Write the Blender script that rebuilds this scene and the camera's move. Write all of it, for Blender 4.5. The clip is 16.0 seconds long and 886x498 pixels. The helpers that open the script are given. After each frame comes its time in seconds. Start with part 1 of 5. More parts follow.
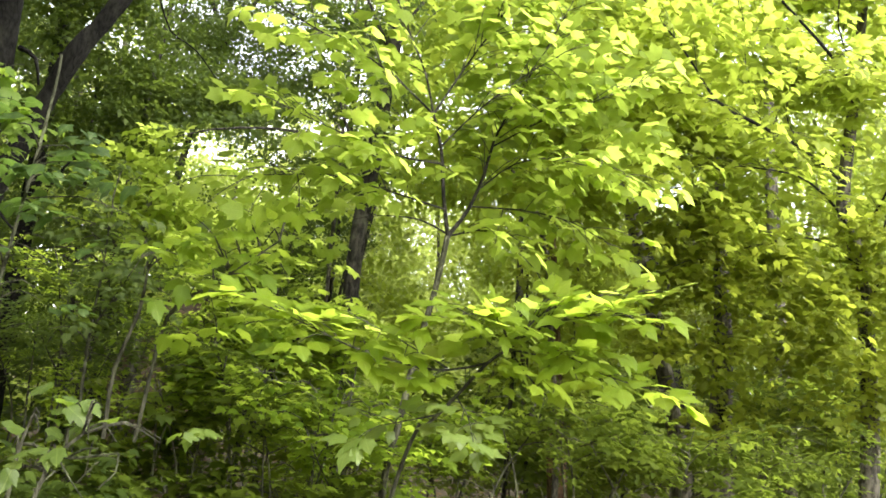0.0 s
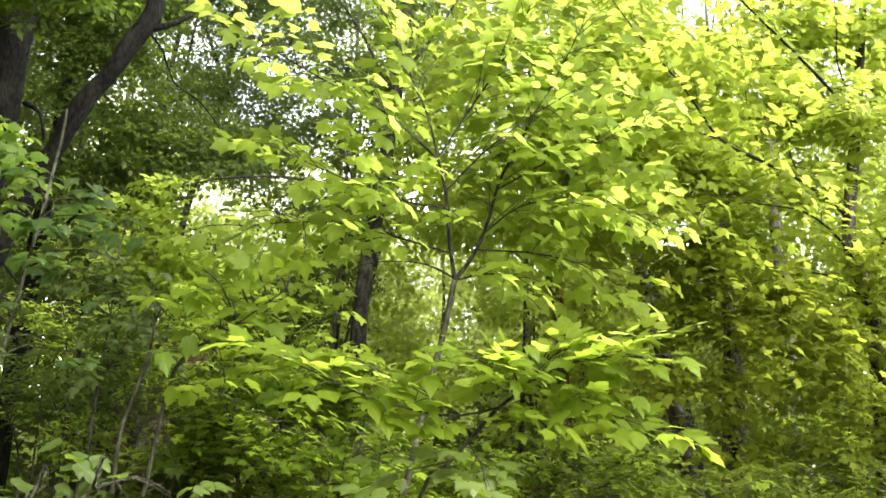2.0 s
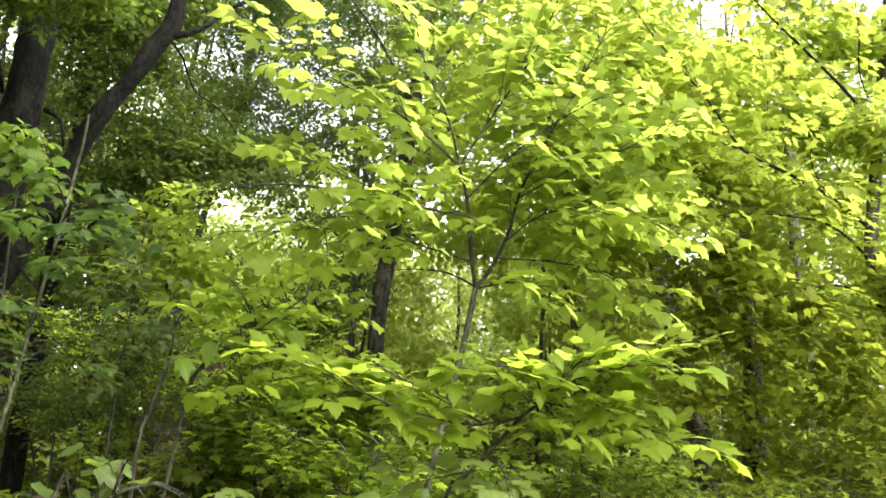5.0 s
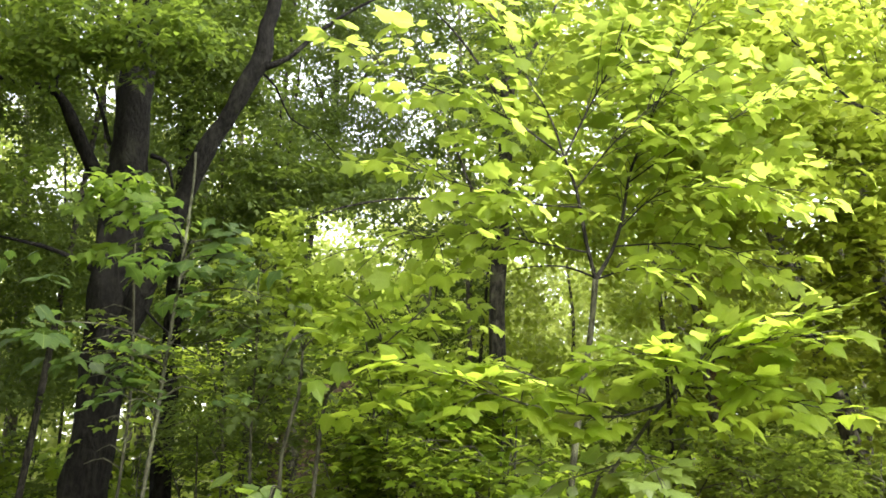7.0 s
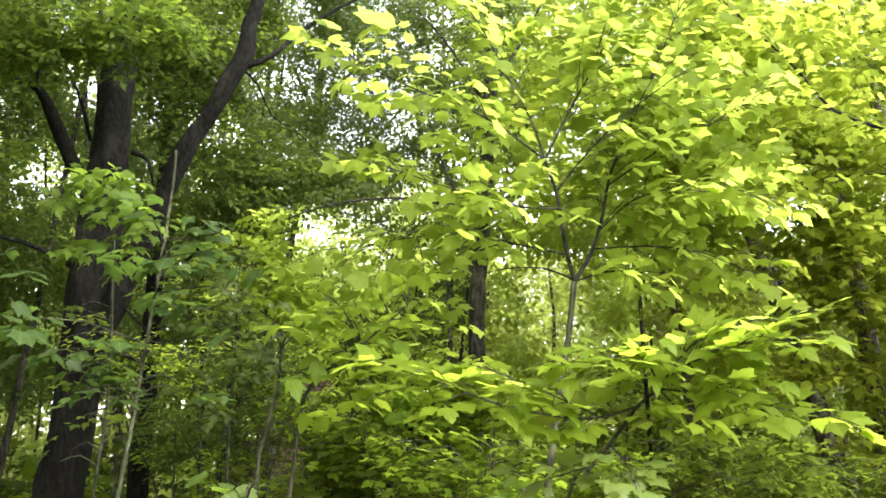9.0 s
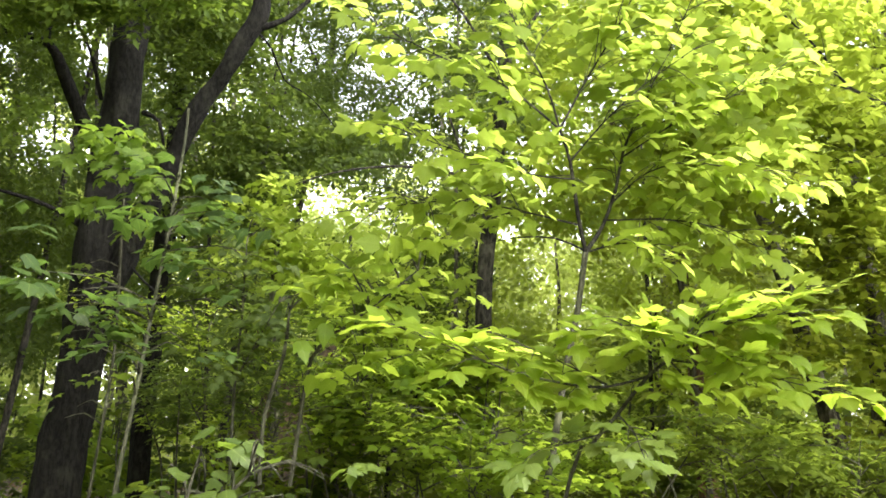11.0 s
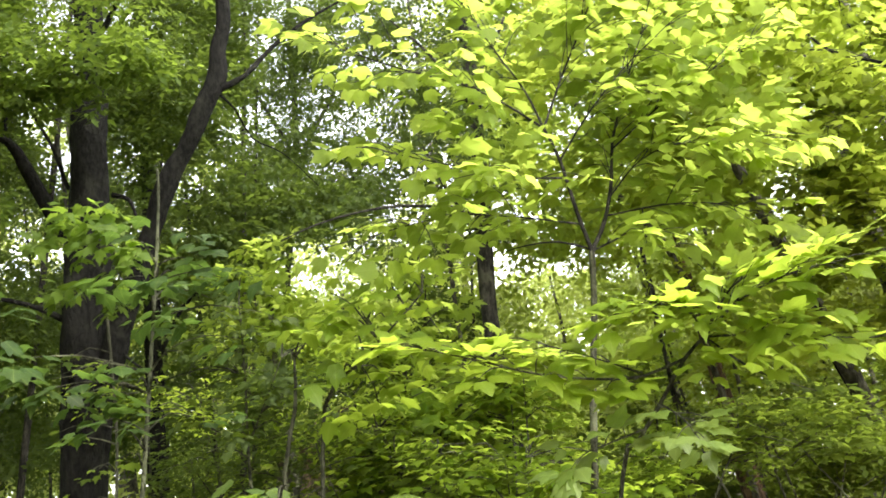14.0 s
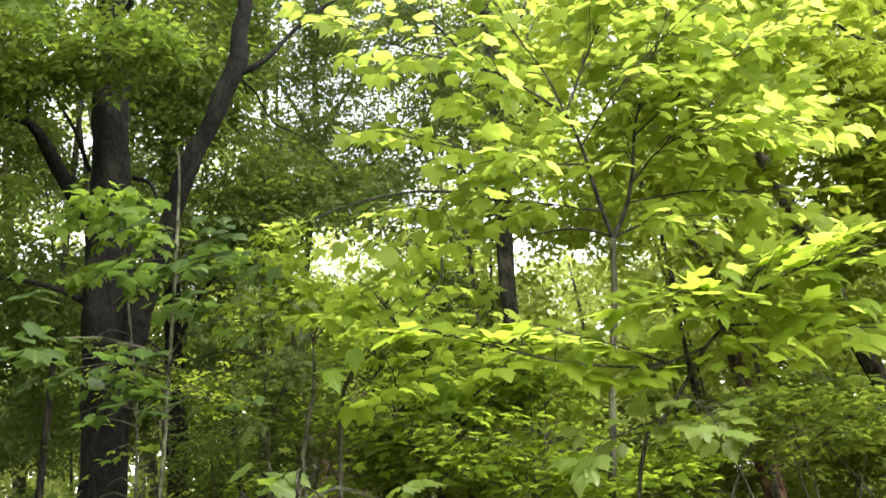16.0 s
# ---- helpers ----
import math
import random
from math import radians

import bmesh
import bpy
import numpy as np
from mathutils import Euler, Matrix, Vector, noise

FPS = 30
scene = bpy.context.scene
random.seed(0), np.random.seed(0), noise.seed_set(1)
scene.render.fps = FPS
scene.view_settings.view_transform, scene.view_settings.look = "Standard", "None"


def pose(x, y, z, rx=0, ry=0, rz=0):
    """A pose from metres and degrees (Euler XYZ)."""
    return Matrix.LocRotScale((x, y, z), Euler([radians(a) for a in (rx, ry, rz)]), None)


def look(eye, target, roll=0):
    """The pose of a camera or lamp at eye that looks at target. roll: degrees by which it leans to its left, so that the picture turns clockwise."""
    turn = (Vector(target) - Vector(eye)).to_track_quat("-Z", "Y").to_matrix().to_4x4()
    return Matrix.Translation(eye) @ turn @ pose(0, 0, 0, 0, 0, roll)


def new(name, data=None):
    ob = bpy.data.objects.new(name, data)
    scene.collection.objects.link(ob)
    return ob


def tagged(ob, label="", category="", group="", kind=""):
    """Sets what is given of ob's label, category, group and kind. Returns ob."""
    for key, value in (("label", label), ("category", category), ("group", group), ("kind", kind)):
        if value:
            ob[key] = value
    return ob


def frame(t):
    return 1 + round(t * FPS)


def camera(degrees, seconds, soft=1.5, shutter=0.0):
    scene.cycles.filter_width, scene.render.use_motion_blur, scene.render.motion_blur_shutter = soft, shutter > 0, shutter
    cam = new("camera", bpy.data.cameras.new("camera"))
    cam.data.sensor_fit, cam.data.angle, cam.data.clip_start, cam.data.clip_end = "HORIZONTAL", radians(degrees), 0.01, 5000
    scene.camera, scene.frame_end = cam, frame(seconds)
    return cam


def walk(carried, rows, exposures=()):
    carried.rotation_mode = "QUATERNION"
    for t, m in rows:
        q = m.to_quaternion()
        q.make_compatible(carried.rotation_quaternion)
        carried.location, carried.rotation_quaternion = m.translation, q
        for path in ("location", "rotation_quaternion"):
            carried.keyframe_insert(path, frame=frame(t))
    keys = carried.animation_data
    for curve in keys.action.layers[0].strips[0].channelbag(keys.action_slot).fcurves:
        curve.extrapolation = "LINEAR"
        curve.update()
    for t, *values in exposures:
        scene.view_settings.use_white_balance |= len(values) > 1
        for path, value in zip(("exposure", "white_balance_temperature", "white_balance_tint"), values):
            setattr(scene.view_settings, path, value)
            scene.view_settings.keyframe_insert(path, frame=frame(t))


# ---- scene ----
cam = camera(47.9, 16.0, soft=1.7, shutter=0.4)
PATH = [
    (0.0, pose(0.126, -0.135, 1.639, 99.13, -6.66, -7.61)),
    (0.5, pose(0.115, -0.130, 1.643, 99.99, -7.10, -7.65)),
    (1.0, pose(0.111, -0.130, 1.648, 100.72, -6.73, -7.42)),
    (1.5, pose(0.105, -0.122, 1.654, 101.36, -6.48, -7.33)),
    (2.0, pose(0.109, -0.122, 1.649, 101.53, -5.35, -7.14)),
    (2.5, pose(0.094, -0.107, 1.658, 101.27, -6.66, -6.64)),
    (3.0, pose(0.093, -0.097, 1.665, 101.64, -7.68, -6.79)),
    (3.2, pose(0.094, -0.107, 1.663, 101.95, -7.53, -6.81)),
    (5.3, pose(0.049, -0.043, 1.616, 102.25, -5.05, -6.24)),
    (5.5, pose(0.027, -0.021, 1.613, 102.15, -3.35, -4.54)),
    (6.0, pose(0.006, -0.000, 1.612, 102.17, -1.23, -1.27)),
    (6.5, pose(0.002, -0.003, 1.603, 102.39, -0.41, 0.00)),
    (7.0, pose(-0.009, 0.010, 1.602, 102.17, -0.54, 0.58)),
    (7.5, pose(0.000, -0.001, 1.598, 102.07, -0.68, 0.07)),
    (8.0, pose(0.000, 0.000, 1.600, 102.00, -1.00, -0.00)),
    (8.5, pose(0.003, -0.003, 1.600, 102.05, -1.03, -0.08)),
    (9.0, pose(0.010, -0.008, 1.607, 102.14, -0.94, -0.51)),
    (9.5, pose(0.007, -0.008, 1.603, 101.92, -1.01, -0.52)),
    (10.0, pose(-0.005, -0.006, 1.596, 100.91, -1.90, -0.51)),
    (10.2, pose(-0.007, -0.007, 1.591, 100.79, -2.86, -0.60)),
    (12.3, pose(-0.058, 0.245, 1.414, 101.90, 0.46, -0.23)),
    (12.5, pose(-0.059, 0.282, 1.393, 102.26, 3.49, 1.06)),
    (13.0, pose(-0.051, 0.384, 1.375, 103.29, 5.63, -2.01)),
    (13.5, pose(-0.103, 0.381, 1.365, 105.06, 6.93, -0.96)),
    (14.0, pose(-0.101, 0.385, 1.368, 104.64, 6.54, 0.75)),
    (14.5, pose(-0.100, 0.387, 1.368, 104.51, 6.62, 1.51)),
    (15.0, pose(-0.101, 0.395, 1.368, 104.32, 6.64, 1.75)),
    (15.5, pose(-0.105, 0.401, 1.370, 104.22, 5.95, 1.55)),
    (16.0, pose(-0.107, 0.402, 1.369, 103.95, 5.75, 1.67)),
]
EXPOSURES = [(0.0, 3.22), (0.5, 3.18), (1.0, 3.1), (3.0, 3.12), (5.5, 3.06), (6.5, 3.08), (8.0, 3.18), (10.0, 3.26), (12.5, 3.28), (13.0, 3.32), (13.5, 3.12), (16.0, 3.08)]
walk(cam, PATH, exposures=[(t, stops + 0.13, 6700, 11) for t, stops in EXPOSURES])

# ---- light ----
world = bpy.data.worlds.new("overcast_sky")
scene.world = world
world.use_nodes = True
wn, wl = world.node_tree.nodes, world.node_tree.links
sky = wn.new("ShaderNodeTexSky")
sky.sky_type, sky.sun_disc = "NISHITA", False
sky.sun_elevation, sky.sun_rotation = radians(45), radians(135)
sky.dust_density = 1.5
veil = wn.new("ShaderNodeHueSaturation")
veil.inputs["Saturation"].default_value = 0.25
wl.new(sky.outputs[0], veil.inputs["Color"])
wl.new(veil.outputs[0], wn["Background"].inputs["Color"])
wn["Background"].inputs["Strength"].default_value = 0.105
sun = new("sun", bpy.data.lights.new("sun", "SUN"))
sun.data.energy, sun.data.angle, sun.data.color = 1.5, radians(80), (1.0, 0.95, 0.86)
sun.matrix_world = look((6.0, -6.0, 8.5), (0, 0, 0))

# ---- materials ----


def node_material(name):
    m = bpy.data.materials.new(name)
    m.use_nodes = True
    return m, m.node_tree.nodes, m.node_tree.links, m.node_tree.nodes["Principled BSDF"]


def ramp(nodes, stops):
    r = nodes.new("ShaderNodeValToRGB")
    e = r.color_ramp.elements
    while len(e) < len(stops):
        e.new(0.5)
    for k, (at, col) in enumerate(stops):
        e[k].position, e[k].color = at, (*col, 1)
    return r


def calc(n, l, op, a, b=0.0):
    m = n.new("ShaderNodeMath")
    m.operation = op
    for k, v in enumerate((a, b)):
        if isinstance(v, (int, float)):
            m.inputs[k].default_value = v
        else:
            l.new(v, m.inputs[k])
    return m.outputs[0]


def veined(n, l, co, mix):
    """Paler midrib and slanting side veins, in the leaf's own axes."""
    xyz = n.new("ShaderNodeSeparateXYZ")
    l.new(co.outputs["Object"], xyz.inputs[0])
    ax = calc(n, l, "ABSOLUTE", xyz.outputs[0])
    rib = calc(n, l, "LESS_THAN", ax, 0.016)
    slant = calc(n, l, "SUBTRACT", xyz.outputs[1], calc(n, l, "MULTIPLY", ax, 0.9))
    rows = calc(n, l, "FRACT", calc(n, l, "MULTIPLY", slant, 6.5))
    side = calc(n, l, "LESS_THAN", rows, 0.09)
    both = calc(n, l, "MAXIMUM", rib, calc(n, l, "MULTIPLY", side, 0.6))
    out = n.new("ShaderNodeMix")
    out.data_type = "RGBA"
    l.new(calc(n, l, "MULTIPLY", both, 0.45), out.inputs["Factor"])
    l.new(mix.outputs[2], out.inputs[6])
    out.inputs[7].default_value = (0.20, 0.26, 0.06, 1)
    return out


def leaf_material(name, dark, light, through_col, through_fac, rough=0.5, gloss=0.25, single=False):
    """Leaf: glossy upper skin over a translucent blade; tone differs from leaf to leaf."""
    m, n, l, b = node_material(name)
    if single:
        rnd = n.new("ShaderNodeObjectInfo").outputs["Random"]
    else:
        rnd = n.new("ShaderNodeNewGeometry").outputs["Random Per Island"]
    r = ramp(n, [(0.0, dark), (0.75, light), (1.0, (light[0] * 1.1, light[1] * 1.05, light[2]))])
    l.new(rnd, r.inputs[0])
    co = n.new("ShaderNodeTexCoord")
    spots = n.new("ShaderNodeTexNoise")
    spots.inputs["Scale"].default_value = 28.0
    spots.inputs["Detail"].default_value = 3.0
    l.new(co.outputs["Object"], spots.inputs["Vector"])
    mix = n.new("ShaderNodeMix")
    mix.data_type, mix.blend_type = "RGBA", "MULTIPLY"
    mix.inputs["Factor"].default_value = 0.45
    l.new(r.outputs[0], mix.inputs[6])
    l.new(spots.outputs["Fac"], mix.inputs[7])
    if single:
        mix = veined(n, l, co, mix)
    gain = n.new("ShaderNodeMix")
    gain.data_type, gain.blend_type = "RGBA", "MULTIPLY"
    gain.inputs["Factor"].default_value = 1.0
    gain.inputs[7].default_value = (1.3, 1.3, 1.3, 1)
    l.new(mix.outputs[2], gain.inputs[6])
    l.new(gain.outputs[2], b.inputs["Base Color"])
    b.inputs["Roughness"].default_value = rough
    b.inputs["Specular IOR Level"].default_value = gloss
    bump = n.new("ShaderNodeBump")
    bump.inputs["Strength"].default_value = 0.25
    bump.inputs["Distance"].default_value = 0.004
    l.new(spots.outputs["Fac"], bump.inputs["Height"])
    l.new(bump.outputs[0], b.inputs["Normal"])
    tr = n.new("ShaderNodeBsdfTranslucent")
    tone = n.new("ShaderNodeMix")
    tone.data_type, tone.blend_type = "RGBA", "MULTIPLY"
    tone.inputs["Factor"].default_value = 0.3
    tone.inputs[6].default_value = (*through_col, 1)
    l.new(spots.outputs["Fac"], tone.inputs[7])
    l.new(tone.outputs[2], tr.inputs["Color"])
    both = n.new("ShaderNodeMixShader")
    both.inputs[0].default_value = through_fac + 0.06
    l.new(b.outputs[0], both.inputs[1])
    l.new(tr.outputs[0], both.inputs[2])
    l.new(both.outputs[0], n["Material Output"].inputs["Surface"])
    return m


def bark_material(name, dark, light, scale=9.0, stretch=0.22):
    m, n, l, b = node_material(name)
    co = n.new("ShaderNodeTexCoord")
    mp = n.new("ShaderNodeMapping")
    mp.inputs["Scale"].default_value = (1.0, 1.0, stretch)
    l.new(co.outputs["Object"], mp.inputs["Vector"])
    furrow = n.new("ShaderNodeTexNoise")
    furrow.inputs["Scale"].default_value = scale * 2.5
    furrow.inputs["Detail"].default_value = 8.0
    furrow.inputs["Roughness"].default_value = 0.7
    l.new(mp.outputs[0], furrow.inputs["Vector"])
    blotch = n.new("ShaderNodeTexNoise")
    blotch.inputs["Scale"].default_value = 5.0
    blotch.inputs["Detail"].default_value = 7.0
    blotch.inputs["Roughness"].default_value = 0.65
    l.new(co.outputs["Object"], blotch.inputs["Vector"])
    r = ramp(n, [(0.42, dark), (0.6, light)])
    l.new(furrow.outputs["Fac"], r.inputs[0])
    lich = ramp(n, [(0.54, (0, 0, 0)), (0.64, (1, 1, 1))])
    l.new(blotch.outputs["Fac"], lich.inputs[0])
    mix = n.new("ShaderNodeMix")
    mix.data_type = "RGBA"
    mix.inputs[7].default_value = (light[0] * 2.6, light[1] * 2.75, light[2] * 2.4, 1)
    k = n.new("ShaderNodeMath")
    k.operation = "MULTIPLY"
    k.inputs[1].default_value = 0.4
    l.new(lich.outputs[0], k.inputs[0])
    l.new(k.outputs[0], mix.inputs["Factor"])
    l.new(r.outputs[0], mix.inputs[6])
    l.new(mix.outputs[2], b.inputs["Base Color"])
    b.inputs["Roughness"].default_value = 0.9
    b.inputs["Specular IOR Level"].default_value = 0.12
    bump = n.new("ShaderNodeBump")
    bump.inputs["Strength"].default_value = 1.0
    bump.inputs["Distance"].default_value = 0.05
    l.new(furrow.outputs["Fac"], bump.inputs["Height"])
    l.new(bump.outputs[0], b.inputs["Normal"])
    return m


def soil_material():
    m, n, l, b = node_material("leaf_mould")
    co = n.new("ShaderNodeTexCoord")
    a = n.new("ShaderNodeTexNoise")
    a.inputs["Scale"].default_value = 14.0
    a.inputs["Detail"].default_value = 8.0
    l.new(co.outputs["Object"], a.inputs["Vector"])
    r = ramp(n, [(0.3, (0.012, 0.009, 0.006)), (0.5, (0.045, 0.03, 0.016)), (0.62, (0.075, 0.05, 0.026)), (0.78, (0.03, 0.045, 0.012))])
    l.new(a.outputs["Fac"], r.inputs[0])
    l.new(r.outputs[0], b.inputs["Base Color"])
    b.inputs["Roughness"].default_value = 0.95
    bump = n.new("ShaderNodeBump")
    bump.inputs["Distance"].default_value = 0.05
    l.new(a.outputs["Fac"], bump.inputs["Height"])
    l.new(bump.outputs[0], b.inputs["Normal"])
    return m


LEAF_BRIGHT = leaf_material("maple_leaf_single", (0.096, 0.146, 0.011), (0.128, 0.184, 0.014), (0.47, 0.60, 0.1), 0.58, 0.5, 0.16, single=True)
LEAF_BRIGHT_MASS = leaf_material("maple_leaf", (0.096, 0.146, 0.011), (0.128, 0.184, 0.014), (0.47, 0.60, 0.1), 0.58, 0.55, 0.14)
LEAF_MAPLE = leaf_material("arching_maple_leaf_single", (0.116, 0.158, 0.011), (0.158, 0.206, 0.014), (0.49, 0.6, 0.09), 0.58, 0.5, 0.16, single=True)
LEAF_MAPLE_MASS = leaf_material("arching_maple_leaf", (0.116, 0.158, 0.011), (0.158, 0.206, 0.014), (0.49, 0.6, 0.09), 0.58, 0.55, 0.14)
LEAF_MID = leaf_material("understory_leaf", (0.054, 0.100, 0.009), (0.096, 0.154, 0.011), (0.420, 0.560, 0.059), 0.54, 0.55, 0.12)
LEAF_MID_SINGLE = leaf_material("understory_leaf_single", (0.054, 0.100, 0.009), (0.096, 0.154, 0.011), (0.420, 0.560, 0.059), 0.54, 0.5, 0.18, single=True)
# very dark leaf: shade and backlight of the left wood are in its colour
LEAF_DARK = leaf_material("shaded_canopy_leaf", (0.023, 0.039, 0.007), (0.039, 0.061, 0.009), (0.165, 0.24, 0.034), 0.4, 0.55, 0.12)
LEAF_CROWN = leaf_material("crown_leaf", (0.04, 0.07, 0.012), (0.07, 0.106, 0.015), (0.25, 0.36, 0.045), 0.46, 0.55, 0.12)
# understory leaf darkened so that the shade on the left sits in its colour
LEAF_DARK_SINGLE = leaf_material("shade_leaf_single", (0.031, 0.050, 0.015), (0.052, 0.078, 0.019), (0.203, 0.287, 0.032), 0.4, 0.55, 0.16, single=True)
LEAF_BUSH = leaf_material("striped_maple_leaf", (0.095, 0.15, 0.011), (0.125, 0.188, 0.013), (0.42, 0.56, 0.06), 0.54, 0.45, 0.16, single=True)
# darker copy of the olive leaf, with undergrowth shade put into its colour
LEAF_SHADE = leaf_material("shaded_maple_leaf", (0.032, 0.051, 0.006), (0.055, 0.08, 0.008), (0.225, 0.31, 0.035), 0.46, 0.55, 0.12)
LEAF_OLIVE = leaf_material("olive_maple_leaf", (0.075, 0.102, 0.009), (0.122, 0.152, 0.012), (0.400, 0.480, 0.054), 0.48, 0.55, 0.14)
LEAF_GREY = leaf_material("grey_green_leaf", (0.02, 0.045, 0.011), (0.036, 0.068, 0.016), (0.14, 0.24, 0.04), 0.42, 0.42, 0.26, single=True)
LEAF_VINE = leaf_material("vine_leaf_single", (0.044, 0.082, 0.012), (0.074, 0.122, 0.015), (0.28, 0.42, 0.05), 0.5, 0.5, 0.18, single=True)
# toned down like LEAF_SHADE: shade by the path put into the colour
LEAF_LOW = leaf_material("low_shrub_leaf", (0.036, 0.066, 0.012), (0.06, 0.095, 0.018), (0.22, 0.33, 0.04), 0.44, 0.42, 0.3, single=True)
# pale on purpose: distance haze and sunlight are put into the leaf colour
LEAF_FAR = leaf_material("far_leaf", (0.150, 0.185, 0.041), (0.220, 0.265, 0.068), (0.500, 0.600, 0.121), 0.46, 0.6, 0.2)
# greyer copy of the bush leaf: reflected sky is partly painted into the base
LEAF_PALE = leaf_material("pale_sheen_leaf", (0.075, 0.12, 0.026), (0.105, 0.152, 0.038), (0.32, 0.44, 0.06), 0.42, 0.4, 0.32, single=True)
LEAF_DEAD = leaf_material("dead_leaf", (0.06, 0.032, 0.014), (0.16, 0.09, 0.04), (0.16, 0.08, 0.03), 0.2, 0.7, 0.15)
# dark bark taken down to near black: deep shade is part of the colour
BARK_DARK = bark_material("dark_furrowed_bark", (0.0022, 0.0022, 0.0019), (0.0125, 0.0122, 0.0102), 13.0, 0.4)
BARK_BROWN = bark_material("grey_brown_bark", (0.01, 0.0095, 0.008), (0.046, 0.0435, 0.035), 11.0, 0.35)
BARK_GREY = bark_material("grey_bark", (0.03, 0.028, 0.023), (0.12, 0.112, 0.09), 8.0, 0.35)
BARK_TWIG = bark_material("young_bark", (0.026, 0.027, 0.018), (0.092, 0.094, 0.064), 14.0)
BARK_PALE = bark_material("pale_green_bark", (0.03, 0.034, 0.02), (0.09, 0.096, 0.062), 12.0, 0.4)
BARK_RED = bark_material("reddish_bark", (0.045, 0.028, 0.019), (0.15, 0.095, 0.062), 8.0)
SOIL = soil_material()

# ---- builders ----


def mesh_object(name, verts, faces, material, parent=None, label="", kind="", smooth=True):
    me = bpy.data.meshes.new(name)
    me.from_pydata([tuple(v) for v in verts], [], faces)
    me.materials.append(material)
    if smooth:
        me.shade_smooth()
    ob = new(name, me)
    if parent is not None:
        ob.parent = parent
    if label or kind:
        tagged(ob, label=label, kind=kind)
    return ob


def thing(name, base, label, category, group="", kind=""):
    ob = new(name)
    ob.location = base
    ob.empty_display_size = 0.2
    return tagged(ob, label=label, category=category, group=group, kind=kind)


def smooth_line(pts, step):
    """Catmull-Rom through points (x, y, z, radius)."""
    p = np.array(pts, float)
    ext = np.vstack([2 * p[0] - p[1], p, 2 * p[-1] - p[-2]])
    ext[:, 3] = np.maximum(ext[:, 3], 0.001)
    out = []
    for i in range(len(p) - 1):
        a, b, c, d = ext[i:i + 4]
        n = max(2, int(np.linalg.norm((c - b)[:3]) / step))
        for t in np.arange(n) / n:
            out.append(0.5 * (2 * b + (c - a) * t + (2 * a - 5 * b + 4 * c - d) * t * t + (3 * b - a - 3 * c + d) * t ** 3))
    out.append(p[-1])
    out = np.array(out)
    out[:, 3] = np.maximum(out[:, 3], 0.0012)
    return out


def tube_data(pts, sides, step, rough=0.0, start=0):
    line = smooth_line(pts, step)
    verts, faces = [], []
    prev = None
    for i, q in enumerate(line):
        d = Vector(line[min(i + 1, len(line) - 1), :3] - line[max(i - 1, 0), :3]).normalized()
        u = prev if prev is not None else Vector((1, 0.2, 0.1))
        u = (u - d * u.dot(d)).normalized()
        prev = u
        v = d.cross(u)
        for k in range(sides):
            a = 2 * math.pi * k / sides
            r = q[3]
            w = u * math.cos(a) + v * math.sin(a)
            if rough:
                c = Vector(q[:3]) + w * r
                r *= 1 + rough * noise.noise(Vector((c.x * 6, c.y * 6, c.z * 1.6))) + 0.5 * rough * noise.noise(Vector((c.x * 19, c.y * 19, c.z * 5)))
            verts.append(Vector(q[:3]) + w * r)
        if i:
            o, s = start + (i - 1) * sides, start + i * sides
            faces += [(o + k, o + (k + 1) % sides, s + (k + 1) % sides, s + k) for k in range(sides)]
    last = start + (len(line) - 1) * sides
    faces.append(tuple(last + k for k in range(sides)))
    return verts, faces


LIMB_LINES = {}


def limb(name, pts, material, parent, sides=10, step=0.12, rough=0.18, label=""):
    base = parent.location
    q = [(x - base[0], y - base[1], z - base[2], r) for x, y, z, r in pts]
    v, f = tube_data(q, sides, step, rough)
    ob = mesh_object(name, v, f, material, parent, label)
    LIMB_LINES.setdefault(parent.name, []).append((ob, smooth_line(pts, 0.15)[:, :3]))
    return ob


def twig_mesh(name, lines, material, parent, sides=4, label=""):
    """Many thin twigs of one plant, joined."""
    base = Vector(parent.location)
    V, F = [], []
    for pts in lines:
        v, f = tube_data([(p[0] - base[0], p[1] - base[1], p[2] - base[2], p[3]) for p in pts], sides, 0.15, 0, len(V))
        V += v
        F += f
    return mesh_object(name, V, F, material, parent, label, kind="stuff")


def lobed_leaf(half, heart, droop, fold, wave, seed):
    """Blade of length 1 along +y with pointed lobes. half: outline of one side from the stalk to the tip, as (out, along); heart: where the ribs meet."""
    rng = random.Random(seed)

    def height(x, y):
        return -droop * y * y + fold * abs(x) - 0.35 * x * x + wave * math.sin(7 * y + 5 * x + seed)
    side = [[(s * x * rng.uniform(0.88, 1.08), y + rng.uniform(-0.025, 0.025)) for x, y in half] for s in (1, -1)]
    rim = [(0.0, 0.0)] + side[0] + [(rng.uniform(-0.04, 0.04), rng.uniform(1.05, 1.16))] + side[1][::-1]
    n = len(rim)
    inner = [(0.5 * x, heart + 0.5 * (y - heart)) for x, y in rim]
    verts = [(x, y, height(x, y)) for x, y in [(0.0, heart)] + inner + rim]
    faces = []
    for k in range(n):
        q = (k + 1) % n
        faces += [(0, 1 + k, 1 + q), (1 + k, 1 + n + k, 1 + n + q, 1 + q)]
    # the stalk
    k = len(verts)
    verts += [(-0.012, 0.02, 0), (0.012, 0.02, 0), (0.0, -0.38, 0.05)]
    faces.append((k, k + 2, k + 1))
    return verts, faces


